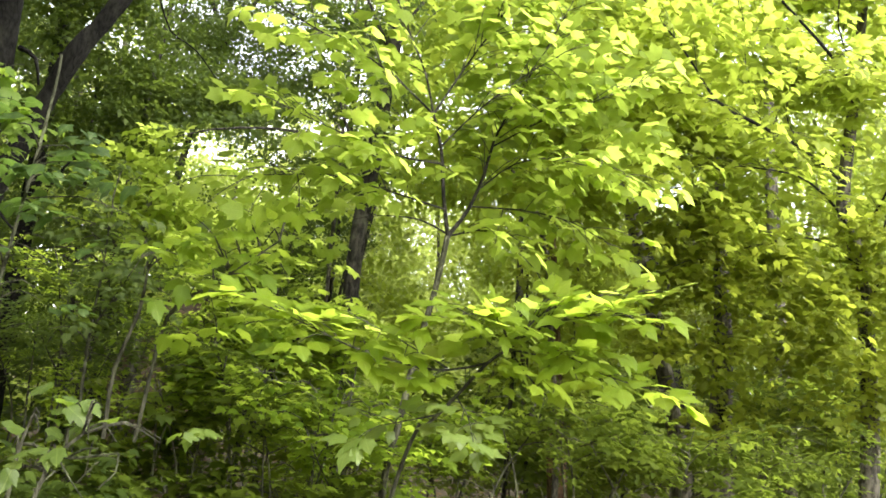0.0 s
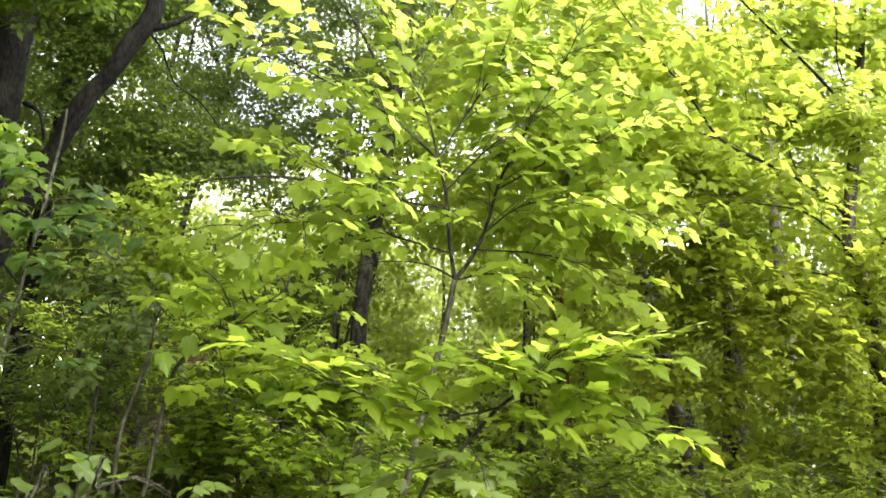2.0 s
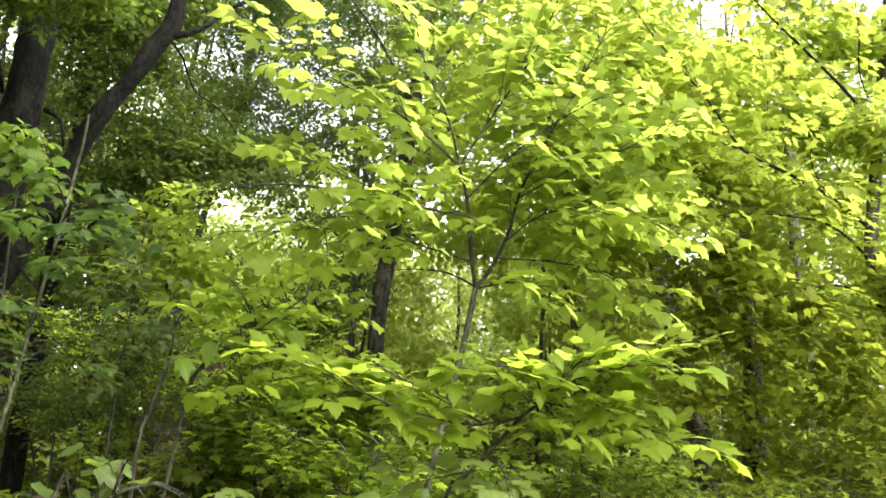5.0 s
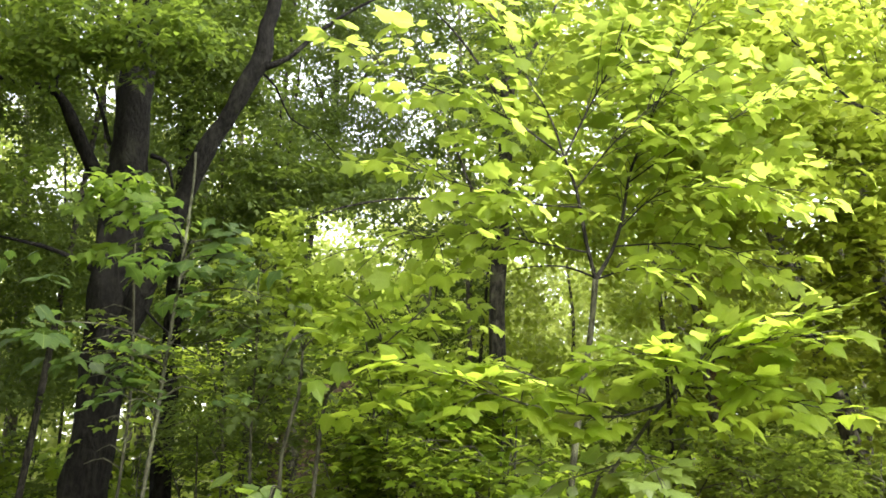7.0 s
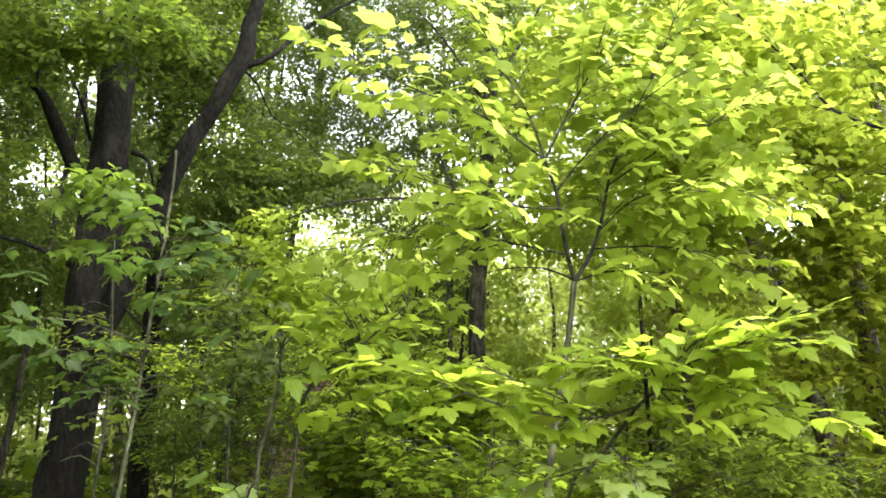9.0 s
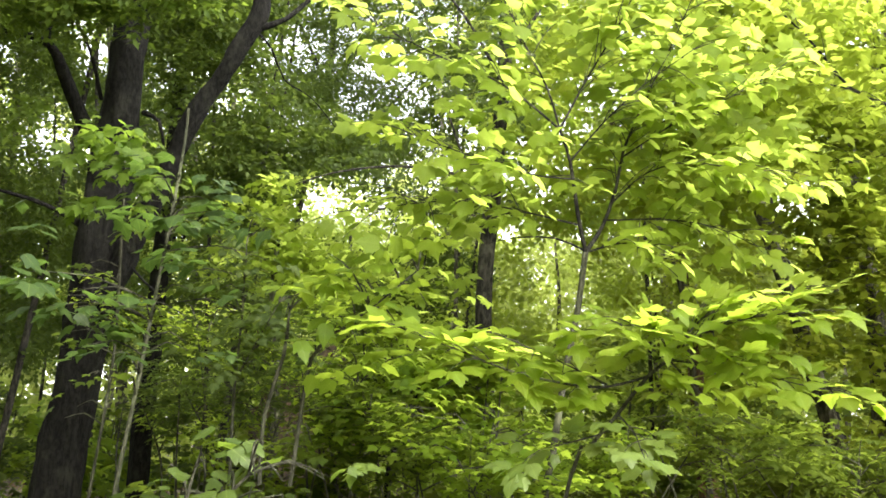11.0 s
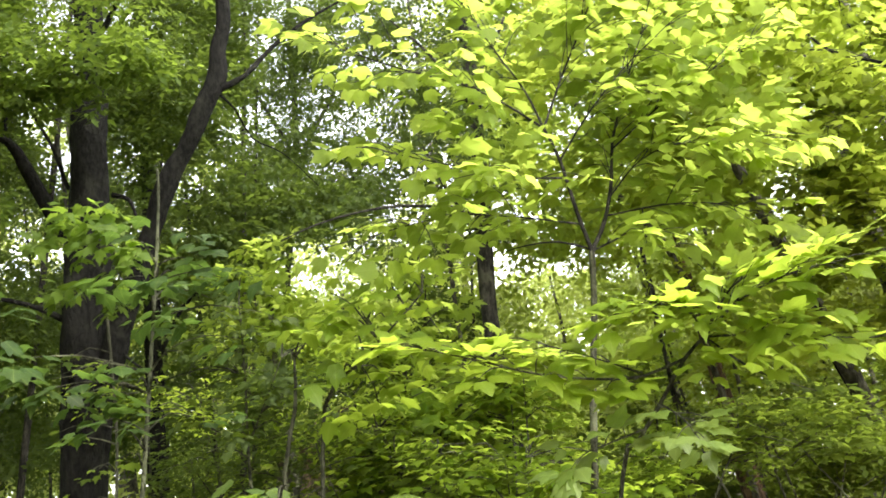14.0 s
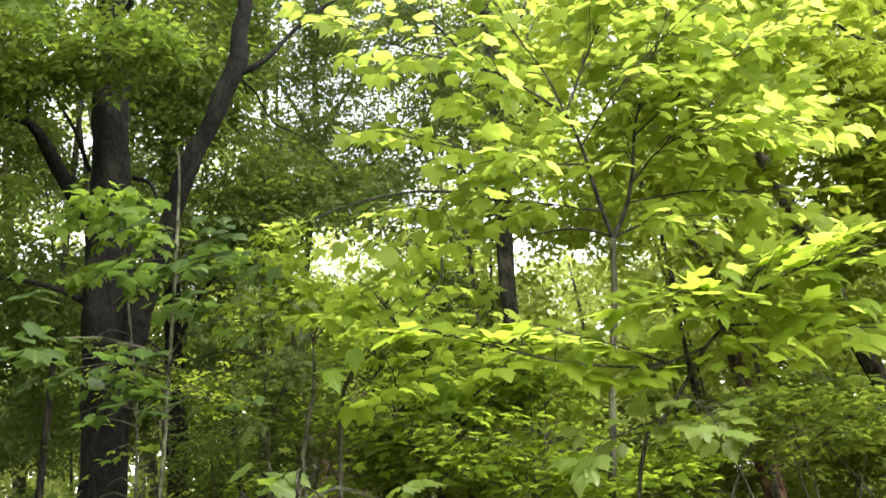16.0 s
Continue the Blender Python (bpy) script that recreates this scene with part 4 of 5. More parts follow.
def build_undergrowth():
    rng = np.random.default_rng(61)
    spots = [(-1.23, 7.60, 1.42), (-0.64, 7.00, 1.56), (-0.26, 7.20, 1.72), (0.14, 7.40, 1.57), (0.57, 7.60, 1.70), (-0.03, 7.80, 1.99), (0.64, 7.00, 1.39), (1.21, 7.40, 1.47), (1.61, 7.00, 1.63), (2.10, 7.20, 1.72), (2.52, 7.40, 1.49),
             (3.00, 7.60, 1.41), (2.59, 7.80, 1.44), (3.12, 7.60, 1.51), (4.00, 8.00, 1.67), (4.82, 8.40, 1.79), (1.64, 7.60, 1.40), (0.17, 8.00, 1.35), (-0.47, 7.40, 1.22), (-0.50, 7.80, 1.80), (-1.94, 8.20, 2.39), (-1.49, 7.80, 2.27), (-0.99, 7.20, 1.91), (-0.74, 7.80, 2.26), (-0.34, 7.60, 2.42), (-0.12, 7.40, 2.18), (-1.90, 8.20, 1.85), (-2.64, 9.20, 1.82), (-0.50, 7.00, 1.91), (0.21, 7.20, 2.09)]
    for k, (x, y, z) in enumerate(spots):
        bl = [(x + rng.normal(0, 0.28), y + rng.normal(0, 0.3), z + rng.normal(-0.05, 0.13), 0.3, 150 if x < -0.2 else 120) for _ in range(6)]
        st = [[(x + rng.normal(0, 0.12), y + 0.1, 0, 0.012), (x + rng.normal(0, 0.12), y, z * 0.6, 0.01), (x + rng.normal(0, 0.2), y, z, 0.005)] for _ in range(2)]
        # leaf tone goes by place: shade on both sides is in the colour
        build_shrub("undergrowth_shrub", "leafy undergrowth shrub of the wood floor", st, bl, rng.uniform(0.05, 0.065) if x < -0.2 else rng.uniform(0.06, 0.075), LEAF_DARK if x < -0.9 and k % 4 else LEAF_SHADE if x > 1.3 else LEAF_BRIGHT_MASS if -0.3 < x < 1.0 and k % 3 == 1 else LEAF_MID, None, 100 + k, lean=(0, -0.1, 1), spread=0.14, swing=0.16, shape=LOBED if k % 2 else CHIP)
    fore = [(-0.26, 6.30, 1.69), (-0.05, 6.20, 1.53), (0.23, 6.30, 1.60), (-0.47, 6.40, 1.62), (0.40, 6.00, 1.36), (-0.60, 6.60, 1.85)]
    for k, (x, y, z) in enumerate(fore):
        bl = [(x + rng.normal(0, 0.22), y + rng.normal(0, 0.15), z + rng.uniform(-0.2, 0.06), 0.22, 60) for _ in range(6)]
        st = [[(x + rng.normal(0, 0.1), y + 0.1, 0, 0.01), (x + rng.normal(0, 0.1), y, z * 0.6, 0.008), (x + rng.normal(0, 0.15), y, z, 0.004)] for _ in range(2)]
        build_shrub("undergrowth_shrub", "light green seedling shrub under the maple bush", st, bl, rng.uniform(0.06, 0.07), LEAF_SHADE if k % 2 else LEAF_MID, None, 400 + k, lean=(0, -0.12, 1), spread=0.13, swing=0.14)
    low = [(-1.23, 5.40, 1.09), (-0.96, 5.80, 1.03), (-0.64, 6.20, 1.03), (-0.26, 6.60, 1.03), (0.18, 6.20, 1.08), (0.63, 6.60, 1.06), (-1.49, 5.60, 0.90), (-1.05, 7.40, 1.12)]
    for k, (x, y, z) in enumerate(low):
        bl = [(x + rng.normal(0, 0.25), y + rng.normal(0, 0.25), z + rng.uniform(-0.35, 0.05), 0.28, 110) for _ in range(6)]
        st = [[(x + rng.normal(0, 0.1), y + 0.1, 0, 0.01), (x + rng.normal(0, 0.1), y, z * 0.6, 0.008), (x + rng.normal(0, 0.15), y, z, 0.004)] for _ in range(2)]
        # both leaf tones here carry the shade in their colour
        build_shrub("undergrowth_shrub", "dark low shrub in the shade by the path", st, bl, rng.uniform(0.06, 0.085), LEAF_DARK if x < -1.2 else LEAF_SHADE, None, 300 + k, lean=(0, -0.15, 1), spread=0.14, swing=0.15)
    for k in range(34):
        az = radians(-28 + 63 * (k + rng.uniform(-0.5, 0.5)) / 34)
        d = rng.uniform(10, 17)
        x, y, z = d * math.sin(az), d * math.cos(az), rng.uniform(1.2, 2.3)
        bl = [(x + rng.normal(0, 0.55), y + rng.normal(0, 0.5), z * rng.uniform(0.4, 1.2), 0.5, 170) for _ in range(6)]
        st = [[(x + rng.normal(0, 0.15), y, 0, 0.014), (x, y, z * 0.5, 0.012), (x + rng.normal(0, 0.3), y, z * 1.1, 0.006)] for _ in range(2)]
        # darker leaves left and right, with the shade painted in
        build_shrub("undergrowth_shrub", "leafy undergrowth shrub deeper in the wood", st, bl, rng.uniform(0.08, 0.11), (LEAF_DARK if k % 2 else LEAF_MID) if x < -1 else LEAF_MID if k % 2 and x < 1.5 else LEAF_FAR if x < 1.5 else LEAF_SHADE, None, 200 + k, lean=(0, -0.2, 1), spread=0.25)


build_undergrowth()

build_tree("reddish_tree", "reddish-brown mossy tree trunk in the undergrowth", [(3.01, 11.00, 0.70, 0.125), (2.95, 11.00, 1.19, 0.115), (2.88, 11.00, 1.82, 0.10), (2.76, 11.00, 2.83, 0.07), (2.63, 11.00, 4.01, 0.03)], BARK_RED, [],
           [(2.77, 11.40, 2.33, 0.4, 160), (3.15, 11.40, 2.64, 0.4, 160), (2.89, 10.60, 1.82, 0.3, 120)], 0.09, LEAF_OLIVE, 71)
build_tree("crooked_sapling", "crooked dark sapling stem in the undergrowth", [(-0.31, 7.00, 1.33, 0.024), (-0.22, 7.00, 1.61, 0.022), (-0.18, 7.00, 1.77, 0.02), (-0.12, 7.00, 1.93, 0.016), (0.01, 6.90, 2.01, 0.008)], BARK_DARK,
           [[(-0.17, 7.00, 1.78, 0.008), (-0.04, 6.90, 1.87, 0.006), (0.11, 6.80, 1.96, 0.003)]], [(0.01, 6.90, 1.98, 0.15, 30), (-0.21, 6.90, 2.04, 0.15, 30)], 0.08, LEAF_MID, 72, shape=LOBED)


def build_root_plate():
    """Upturned roots and earth of a fallen tree."""
    bm = bmesh.new()
    bmesh.ops.create_icosphere(bm, subdivisions=4, radius=1)
    for v in bm.verts:
        c = v.co.copy()
        k = 1 + 0.35 * noise.noise(c * 1.7) + 0.18 * noise.noise(c * 4.5) + 0.1 * noise.noise(c * 11)
        v.co = Vector((c.x * 0.55, c.y * 0.35, c.z * 0.75)) * k
    me = bpy.data.meshes.new("earth")
    bm.to_mesh(me)
    bm.free()
    me.materials.append(SOIL)
    t = thing("root_plate", (-1.31, 10.50, 2.09), "dark upturned root plate of a fallen tree", "roots")
    top = t.location.z
    t.location.z = 0
    ob = new("earth", me)
    ob.parent = t
    ob.scale = (1, 1, top / 0.75 * 0.58)
    ob.location.z = top * 0.55
    rng = random.Random(4)
    for _ in range(9):
        a, e = rng.uniform(0, 6.28), rng.uniform(-0.2, 0.9)
        d = Vector((math.cos(a), math.sin(a) * 0.6, e))
        c = Vector(t.location) + Vector((0, 0, top * 0.6))
        pts = [(*(c + d * r + Vector((rng.uniform(-0.06, 0.06), 0, rng.uniform(-0.08, 0.04)))), w) for r, w in ((0.3, 0.03), (0.55, 0.022), (0.75, 0.012), (0.95, 0.005))]
        limb("root", pts, BARK_DARK, t, 6, 0.08, 0.2)


build_root_plate()


def build_dead_branch():
    t = thing("dead_branch", (-0.88, 4.60, 1.13), "bare pale-brown dead branch lying in low shrubs", "branch")
    x, y, z = t.location
    limb("bough", [(x - 0.35, y + 0.2, 0.0, 0.012), (-1.15, 4.70, 1.10, 0.011), (-1.10, 4.60, 1.27, 0.009), (-0.88, 4.50, 1.24, 0.008), (-0.65, 4.40, 1.29, 0.005)], BARK_PALE, t, 6, 0.05, 0.15)
    limb("side_branch", [(-0.88, 4.50, 1.24, 0.006), (-0.80, 4.45, 1.29, 0.005), (-0.74, 4.40, 1.30, 0.003)], BARK_PALE, t, 5, 0.05, 0.1)
    limb("side_branch", [(-0.65, 4.40, 1.29, 0.005), (-0.65, 4.40, 1.21, 0.004), (-0.69, 4.40, 1.16, 0.004), (-0.72, 4.40, 1.12, 0.002)], BARK_PALE, t, 5, 0.05, 0.1)
    limb("side_branch", [(-0.93, 4.50, 1.25, 0.005), (-0.84, 4.45, 1.15, 0.004), (-0.76, 4.40, 1.08, 0.002)], BARK_PALE, t, 5, 0.05, 0.1)


build_dead_branch()

# ---- the maple sapling ----


def build_sapling():
    rng = np.random.default_rng(7)
    t = thing("maple_sapling", (0.64, 6.00, 1.17), "slender forked maple sapling with broad yellow-green leaves", "tree")
    t.location.z = 0
    x, y = t.location.x, t.location.y
    limb("stem", [(x - 0.02, y, -0.03, 0.03), (0.64, 6.00, 1.17, 0.022), (0.68, 6.00, 1.49, 0.021), (0.74, 6.00, 1.95, 0.020), (0.81, 6.00, 2.36, 0.019), (0.85, 6.00, 2.71, 0.018)], BARK_TWIG, t, 9, 0.06, 0.1)
    br = [
        [(0.85, 6.00, 2.71, 0.02), (0.79, 5.95, 2.94, 0.018), (0.73, 5.90, 3.25, 0.015), (0.65, 5.80, 3.42, 0.012)],
        [(0.65, 5.80, 3.42, 0.011), (0.42, 5.60, 3.52, 0.009), (0.21, 5.50, 3.61, 0.008), (-0.12, 5.40, 3.70, 0.006), (-0.44, 5.30, 3.81, 0.003)],
        [(0.65, 5.80, 3.42, 0.011), (0.57, 5.80, 3.67, 0.009), (0.43, 5.80, 3.94, 0.008), (0.28, 5.70, 4.19, 0.006), (0.16, 5.70, 4.36, 0.003)],
        [(0.65, 5.80, 3.42, 0.011), (0.83, 5.90, 3.80, 0.009), (1.01, 5.90, 4.14, 0.007), (1.12, 5.80, 4.41, 0.006), (1.22, 5.80, 4.80, 0.003)],
        [(0.73, 5.90, 3.25, 0.010), (0.91, 5.80, 3.47, 0.008), (1.16, 5.80, 3.73, 0.006), (1.42, 5.70, 3.92, 0.003)],
        [(0.74, 5.90, 3.14, 0.009), (0.42, 5.60, 3.08, 0.007), (0.08, 5.40, 3.12, 0.005), (-0.26, 5.30, 3.20, 0.003)],
        [(0.85, 6.00, 2.71, 0.021), (0.97, 6.10, 2.91, 0.018), (1.05, 6.10, 3.16, 0.015), (1.09, 6.10, 3.39, 0.012), (1.22, 6.10, 3.73, 0.009), (1.41, 6.10, 4.16, 0.006), (1.57, 6.10, 4.56, 0.003)],
        [(1.02, 6.10, 3.05, 0.009), (1.22, 6.00, 3.23, 0.007), (1.48, 5.90, 3.28, 0.006), (1.80, 5.80, 3.21, 0.003)],
        [(0.99, 6.10, 2.94, 0.009), (1.32, 6.00, 2.94, 0.007), (1.63, 6.00, 2.91, 0.005), (1.87, 6.00, 2.81, 0.003)],
        [(1.08, 6.10, 3.35, 0.009), (1.41, 6.00, 3.57, 0.007), (1.71, 5.90, 3.71, 0.005), (1.96, 5.90, 3.86, 0.003)],
        [(0.85, 6.00, 2.72, 0.011), (0.66, 6.00, 2.79, 0.009), (0.41, 6.00, 2.78, 0.005), (0.24, 6.00, 2.73, 0.003)],
        [(0.79, 5.95, 2.87, 0.009), (0.42, 5.70, 2.88, 0.007), (0.09, 5.60, 2.90, 0.005), (-0.23, 5.50, 2.84, 0.004), (-0.42, 5.50, 2.80, 0.002)],
        [(0.85, 6.00, 2.71, 0.009), (1.09, 5.90, 2.76, 0.007), (1.32, 5.90, 2.63, 0.003)],
    ]
    br = [[(*q[:3], q[3] * 0.7) for q in b] for b in br]
    for b in br:
        limb("branch", b, BARK_BROWN, t, 6, 0.08, 0.08)
    lines, *data = along_branches(br[1:10] + br[11:], 0.068, 0.38, 3, 0.1, (0, -0.3, 0.95), 0.26, rng, free=0.22, out=(0, 0.1, 0.15))
    twig_mesh("twig_mass", lines, BARK_TWIG, t)
    fill = [(0.29, 5.70, 3.33, 0.2, 12), (0.25, 5.70, 3.68, 0.2, 12), (0.38, 5.80, 3.06, 0.2, 12), (0.53, 5.80, 3.25, 0.2, 12), (0.08, 5.60, 3.46, 0.2, 12), (0.82, 6.10, 4.11, 0.3, 24), (1.23, 6.30, 4.28, 0.35, 30), (1.52, 6.30, 3.92, 0.35, 36),
            (1.78, 6.30, 3.61, 0.35, 36), (1.31, 6.40, 3.59, 0.3, 24), (1.98, 6.50, 4.33, 0.35, 36), (0.59, 6.00, 4.45, 0.25, 18), (1.03, 6.20, 4.60, 0.3, 24), (1.57, 6.30, 3.15, 0.3, 24), (2.14, 6.50, 3.60, 0.3, 24)]
    fill = [(*b[:4], b[4] * 2.0) for b in fill]
    extra = sprays(fill, 6, 0.25, 0.1, (0, -0.3, 0.95), 0.28, rng)
    data = [np.concatenate([a, b]) for a, b in zip(data, extra)]
    dress(t, data, "broad", LEAF_BRIGHT, LEAF_BRIGHT_MASS, BROAD_SHAPES[1])


build_sapling()

# ---- the maple bush in front ----


def build_front_bush():
    rng = np.random.default_rng(5)
    t = thing("striped_maple_bush", (0.60, 4.90, 1.15), "striped maple bush with layered bright leaves", "shrub")
    t.location.z = 0
    x, y = t.location.x, t.location.y
    limb("stem", [(x - 0.25, y, -0.03, 0.012), (0.64, 4.90, 1.41, 0.011), (0.72, 4.90, 1.54, 0.0105), (0.85, 4.85, 1.71, 0.010), (0.98, 4.80, 1.89, 0.009), (1.07, 4.75, 1.97, 0.008)], BARK_TWIG, t, 8, 0.06, 0.1)
    br = [
        [(0.98, 4.80, 1.89, 0.007), (0.78, 4.75, 1.83, 0.006), (0.59, 4.70, 1.83, 0.006), (0.30, 4.65, 1.88, 0.005), (0.06, 4.60, 1.96, 0.004), (-0.15, 4.55, 2.02, 0.002)],
        [(1.07, 4.75, 1.97, 0.006), (1.02, 4.70, 2.07, 0.005), (0.87, 4.60, 2.11, 0.004), (0.70, 4.50, 2.06, 0.002)],
        [(1.07, 4.75, 1.97, 0.007), (1.23, 4.70, 2.10, 0.006), (1.42, 4.60, 2.17, 0.004), (1.63, 4.50, 2.19, 0.002)],
        [(1.07, 4.75, 1.97, 0.006), (1.24, 4.80, 2.18, 0.005), (1.43, 4.80, 2.28, 0.004), (1.65, 4.80, 2.32, 0.002)],
        [(0.77, 4.85, 1.61, 0.005), (0.62, 4.70, 1.57, 0.004), (0.47, 4.60, 1.53, 0.002)],
        [(0.85, 4.85, 1.71, 0.005), (0.88, 4.60, 1.62, 0.004), (0.88, 4.45, 1.55, 0.002)],
        [(1.07, 4.75, 1.97, 0.006), (1.36, 4.70, 1.94, 0.005), (1.54, 4.60, 1.89, 0.003), (1.68, 4.50, 1.85, 0.002)],
        [(0.78, 4.75, 1.84, 0.004), (0.51, 4.70, 1.95, 0.003), (0.30, 4.70, 2.03, 0.002)],
        [(1.07, 4.75, 1.97, 0.005), (1.22, 4.60, 1.78, 0.004), (1.42, 4.50, 1.66, 0.002)],
    ]
    for b in br:
        limb("branch", b, BARK_TWIG, t, 6, 0.08, 0.08)
    lines, *data = along_branches(br[:2] + br[6:8], 0.062, 0.2, 2, 0.115, (0.05, -0.24, 1.0), 0.12, rng, free=0.2, out=(0, -0.2, 0.2), sag=0.0, jit=0.15)
    # the outer limbs hold their leaves steeper, tips up
    more, *steep = along_branches(br[2:4], 0.06, 0.2, 2, 0.11, (-0.12, -0.28, 1.0), 0.14, rng, free=0.1, out=(0.15, -0.2, 0.3), sag=-0.08, jit=0.16)
    heart = sprays([(1.05, 4.75, 2.08, 0.16, 30), (1.25, 4.70, 2.06, 0.16, 30), (0.88, 4.75, 2.0, 0.15, 24), (1.28, 4.70, 1.88, 0.17, 24), (1.45, 4.70, 1.98, 0.17, 24), (1.05, 4.65, 1.80, 0.15, 18)], 6, 0.22, 0.105, (0, -0.22, 1.0), 0.14, rng, 0.7, 0.16)
    data = [np.concatenate(q) for q in zip(data, steep, heart)]
    twig_mesh("twig_mass", lines + more, BARK_TWIG, t)
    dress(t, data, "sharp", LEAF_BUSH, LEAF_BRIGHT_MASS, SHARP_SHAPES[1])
    lines, *data = along_branches(br[4:6], 0.08, 0.14, 1, 0.1, (0, -0.3, 1.0), 0.12, rng, free=0.3, out=(0, -0.3, 0.1), sag=0.08, jit=0.15)
    twig_mesh("twig_mass", lines, BARK_TWIG, t)
    dress(t, data, "sharp", LEAF_PALE, LEAF_BRIGHT_MASS, SHARP_SHAPES[1])


build_front_bush()

# ---- the maple with the arching limbs ----


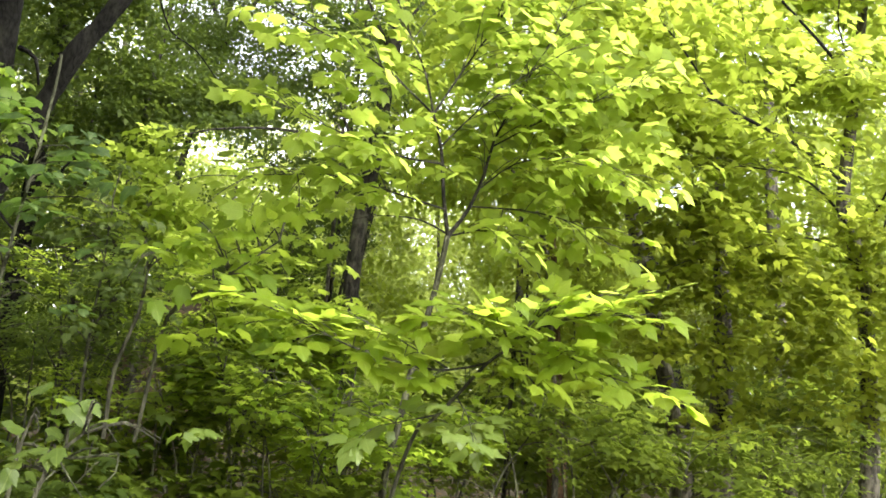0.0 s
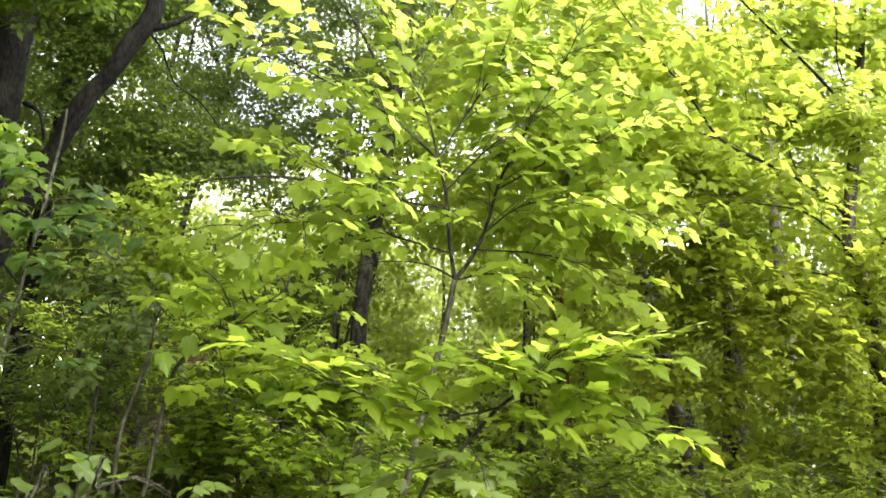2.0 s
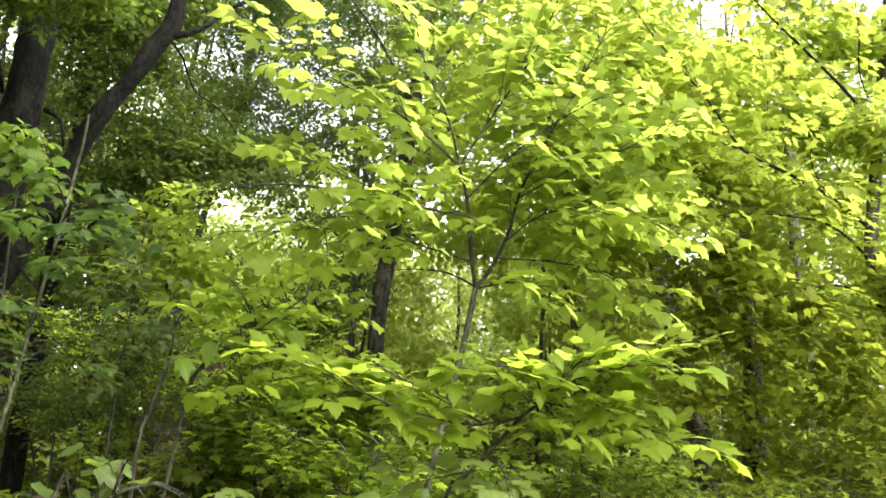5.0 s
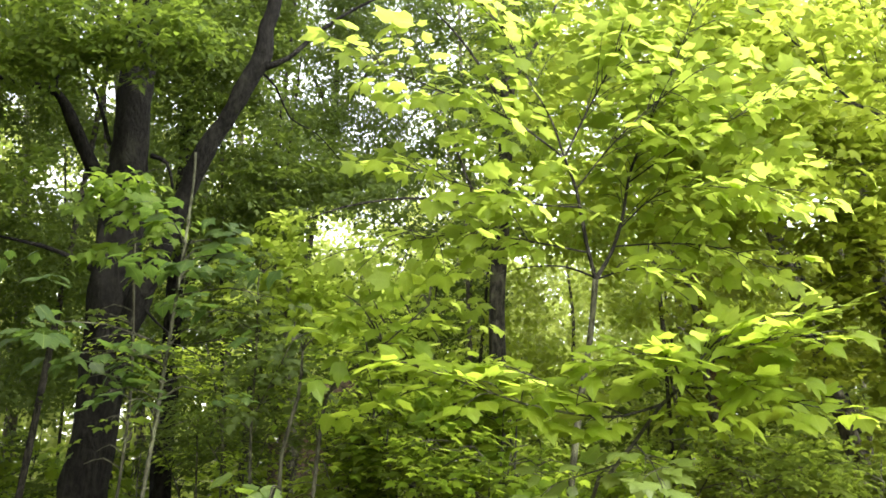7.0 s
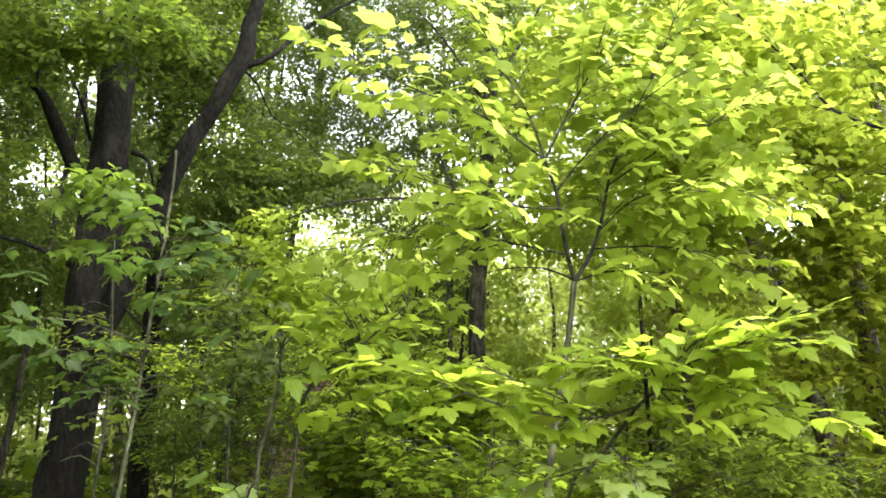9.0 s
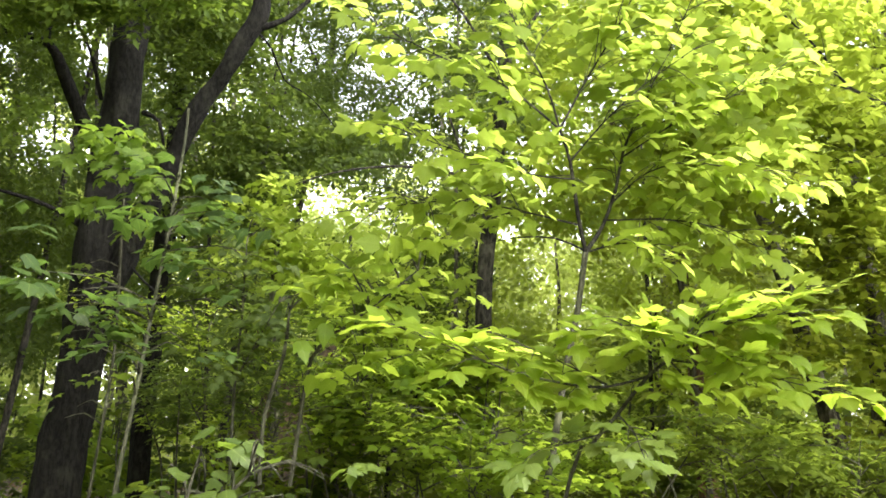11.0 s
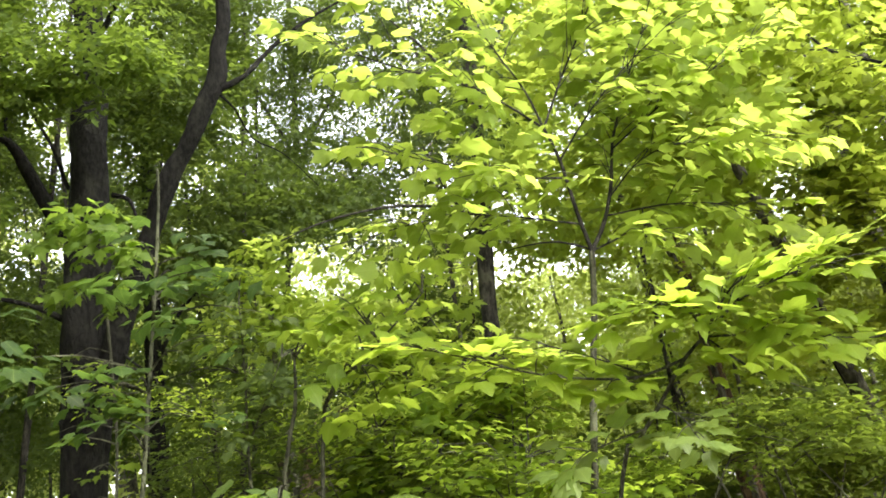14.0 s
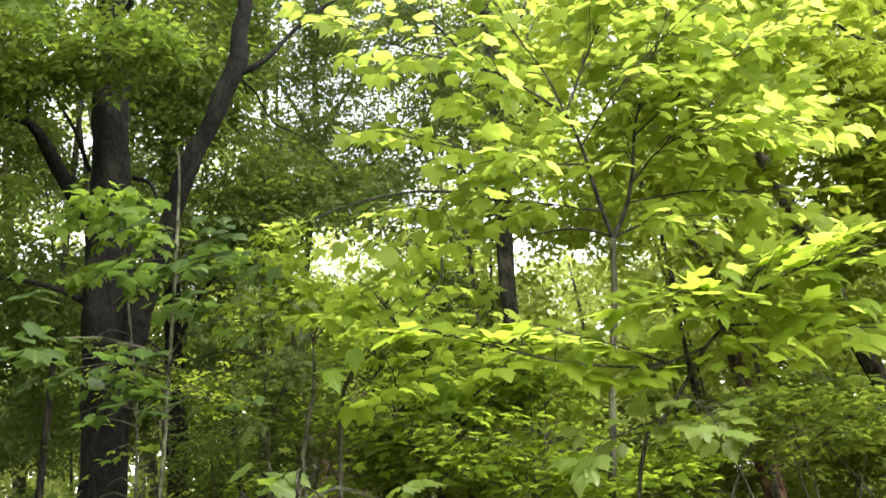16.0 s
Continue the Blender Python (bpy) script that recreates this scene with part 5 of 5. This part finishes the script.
def build_maple():
    rng = np.random.default_rng(9)
    t = thing("arching_maple", (5.28, 8.60, 1.09), "maple tree with thin dark limbs and bright foliage", "tree")
    t.location.z = 0
    x, y = t.location.x, t.location.y
    limb("trunk", [(x, y, -0.05, 0.12), (5.27, 8.60, 1.68, 0.085), (5.15, 8.60, 3.01, 0.075), (5.04, 8.60, 3.53, 0.07), (4.88, 8.60, 4.00, 0.065), (4.93, 8.60, 5.02, 0.05), (5.00, 8.60, 6.51, 0.035), (5.08, 8.60, 8.10, 0.02)], BARK_GREY, t, 10, 0.1, 0.15)
    br = [
        [(4.91, 8.60, 4.17, 0.018), (4.05, 7.80, 4.20, 0.015), (3.30, 7.00, 4.08, 0.013), (2.94, 7.00, 4.22, 0.011), (2.64, 7.00, 4.58, 0.008), (2.20, 7.00, 5.03, 0.006), (1.92, 7.00, 5.36, 0.003)],
        [(2.94, 7.00, 4.22, 0.007), (2.71, 7.00, 4.26, 0.006), (2.39, 7.00, 4.28, 0.004), (2.00, 6.98, 4.32, 0.002)],
        [(4.96, 8.60, 5.14, 0.016), (3.79, 7.00, 4.79, 0.013), (3.45, 7.00, 5.09, 0.011), (3.12, 7.00, 5.36, 0.008), (2.70, 7.00, 5.75, 0.004)],
        [(5.07, 8.60, 3.48, 0.016), (4.64, 8.20, 3.78, 0.013), (4.20, 8.00, 3.99, 0.010), (3.74, 7.80, 3.98, 0.007), (3.25, 7.70, 3.92, 0.004), (2.86, 7.70, 3.83, 0.002)],
        [(4.92, 8.60, 5.31, 0.010), (4.52, 8.20, 5.56, 0.007), (4.46, 8.10, 5.90, 0.006), (4.38, 8.10, 6.40, 0.003)],
        [(5.06, 8.60, 3.64, 0.014), (5.17, 8.20, 4.23, 0.010), (5.47, 8.00, 4.76, 0.006), (5.91, 8.00, 5.26, 0.003)],
        [(5.07, 8.60, 3.42, 0.012), (4.43, 8.20, 3.52, 0.009), (3.96, 8.10, 3.42, 0.006), (3.32, 8.00, 3.17, 0.002)],
        [(4.93, 8.60, 4.96, 0.010), (5.03, 8.20, 5.47, 0.007), (5.35, 8.10, 5.99, 0.004)],
        [(3.76, 8.00, 4.42, 0.006), (3.49, 7.80, 4.82, 0.004), (3.40, 7.70, 5.18, 0.003), (3.25, 7.70, 5.58, 0.002)],
        [(4.24, 8.20, 4.33, 0.006), (3.92, 7.90, 4.55, 0.004), (3.95, 7.80, 4.94, 0.002)],
        [(5.16, 8.60, 3.01, 0.009), (5.19, 8.20, 3.49, 0.006), (5.49, 8.00, 3.76, 0.003)],
    ]
    for b in br:
        limb("branch", b, BARK_DARK, t, 7, 0.1, 0.1)
    lines, *data = along_branches(br, 0.12, 0.44, 4, 0.1, (0, -0.3, 0.95), 0.25, rng, free=0.15, out=(0, 0.3, 0.2))
    twig_mesh("twig_mass", lines, BARK_TWIG, t)
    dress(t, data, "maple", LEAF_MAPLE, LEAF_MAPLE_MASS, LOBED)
    more = [(2.97, 8.60, 5.40, 0.45, 320), (3.63, 8.60, 5.68, 0.5, 400), (4.36, 8.70, 6.08, 0.5, 400), (5.01, 8.60, 6.15, 0.5, 400), (4.23, 8.60, 5.20, 0.45, 360), (4.76, 8.30, 5.07, 0.45, 360), (3.25, 8.30, 4.40, 0.35, 240),
            (5.44, 8.50, 5.47, 0.5, 360), (4.50, 8.50, 4.47, 0.35, 220), (2.50, 8.60, 5.72, 0.45, 240), (5.64, 8.50, 4.36, 0.5, 300), (3.34, 8.40, 3.74, 0.3, 160), (3.87, 8.40, 3.82, 0.3, 160),
            (1.46, 8.00, 4.84, 0.4, 200), (1.95, 8.00, 5.27, 0.4, 220), (2.03, 8.00, 4.70, 0.4, 220), (1.73, 8.00, 4.24, 0.35, 180), (2.20, 8.00, 4.05, 0.35, 200), (2.60, 8.00, 4.41, 0.4, 220), (1.38, 8.20, 3.95, 0.3, 110), (1.71, 8.00, 3.60, 0.3, 140),
            (2.32, 8.00, 3.57, 0.3, 150), (3.11, 8.00, 4.98, 0.4, 240), (3.45, 8.00, 4.27, 0.4, 240), (3.40, 8.00, 3.49, 0.35, 180), (1.20, 8.20, 5.34, 0.35, 140), (2.64, 8.00, 5.28, 0.4, 240), (2.07, 8.00, 5.80, 0.45, 260), (2.23, 7.20, 4.54, 0.35, 110), (2.47, 7.20, 4.18, 0.35, 110), (2.15, 7.20, 3.72, 0.3, 90), (2.66, 7.20, 3.73, 0.3, 90), (1.98, 7.20, 4.90, 0.35, 110), (2.86, 7.20, 4.92, 0.35, 110), (3.14, 7.20, 4.46, 0.35, 110), (0.89, 8.20, 3.94, 0.25, 70), (0.80, 8.20, 4.65, 0.3, 90)]
    low = [(3.85, 8.75, 2.25, 0.25, 70), (4.15, 8.70, 1.95, 0.25, 70), (3.75, 8.75, 1.70, 0.25, 60), (3.65, 8.30, 2.45, 0.22, 90), (3.16, 8.40, 2.44, 0.25, 80), (3.00, 8.00, 3.37, 0.35, 110), (3.51, 8.00, 3.39, 0.35, 110), (4.03, 8.00, 3.26, 0.35, 110), (3.36, 8.20, 3.00, 0.35, 110), (3.88, 8.20, 2.87, 0.35, 110), (4.46, 8.20, 2.84, 0.35, 110), (4.80, 8.20, 3.65, 0.3, 90),
           (4.71, 8.20, 3.12, 0.35, 110), (3.07, 8.40, 2.98, 0.3, 80), (5.19, 8.20, 3.29, 0.4, 130), (4.42, 8.40, 2.44, 0.35, 100), (4.95, 8.30, 2.50, 0.4, 120), (5.47, 8.20, 2.86, 0.4, 130), (5.39, 8.30, 2.20, 0.4, 120), (4.81, 8.40, 2.04, 0.35, 100)]
    more = [(*b[:4], b[4] * 1.4) for b in more]
    p = sprays(more, 6, 0.35, 0.1, (0, -0.3, 0.95), 0.33, rng)
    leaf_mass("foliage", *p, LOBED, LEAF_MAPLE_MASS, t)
    low = [(*b[:4], b[4] * 2.6) for b in low]
    p = sprays(low, 6, 0.3, 0.085, (0, -0.2, 0.95), 0.28, rng)
    leaf_mass("foliage", *p, LOBED, LEAF_OLIVE, t)


build_maple()
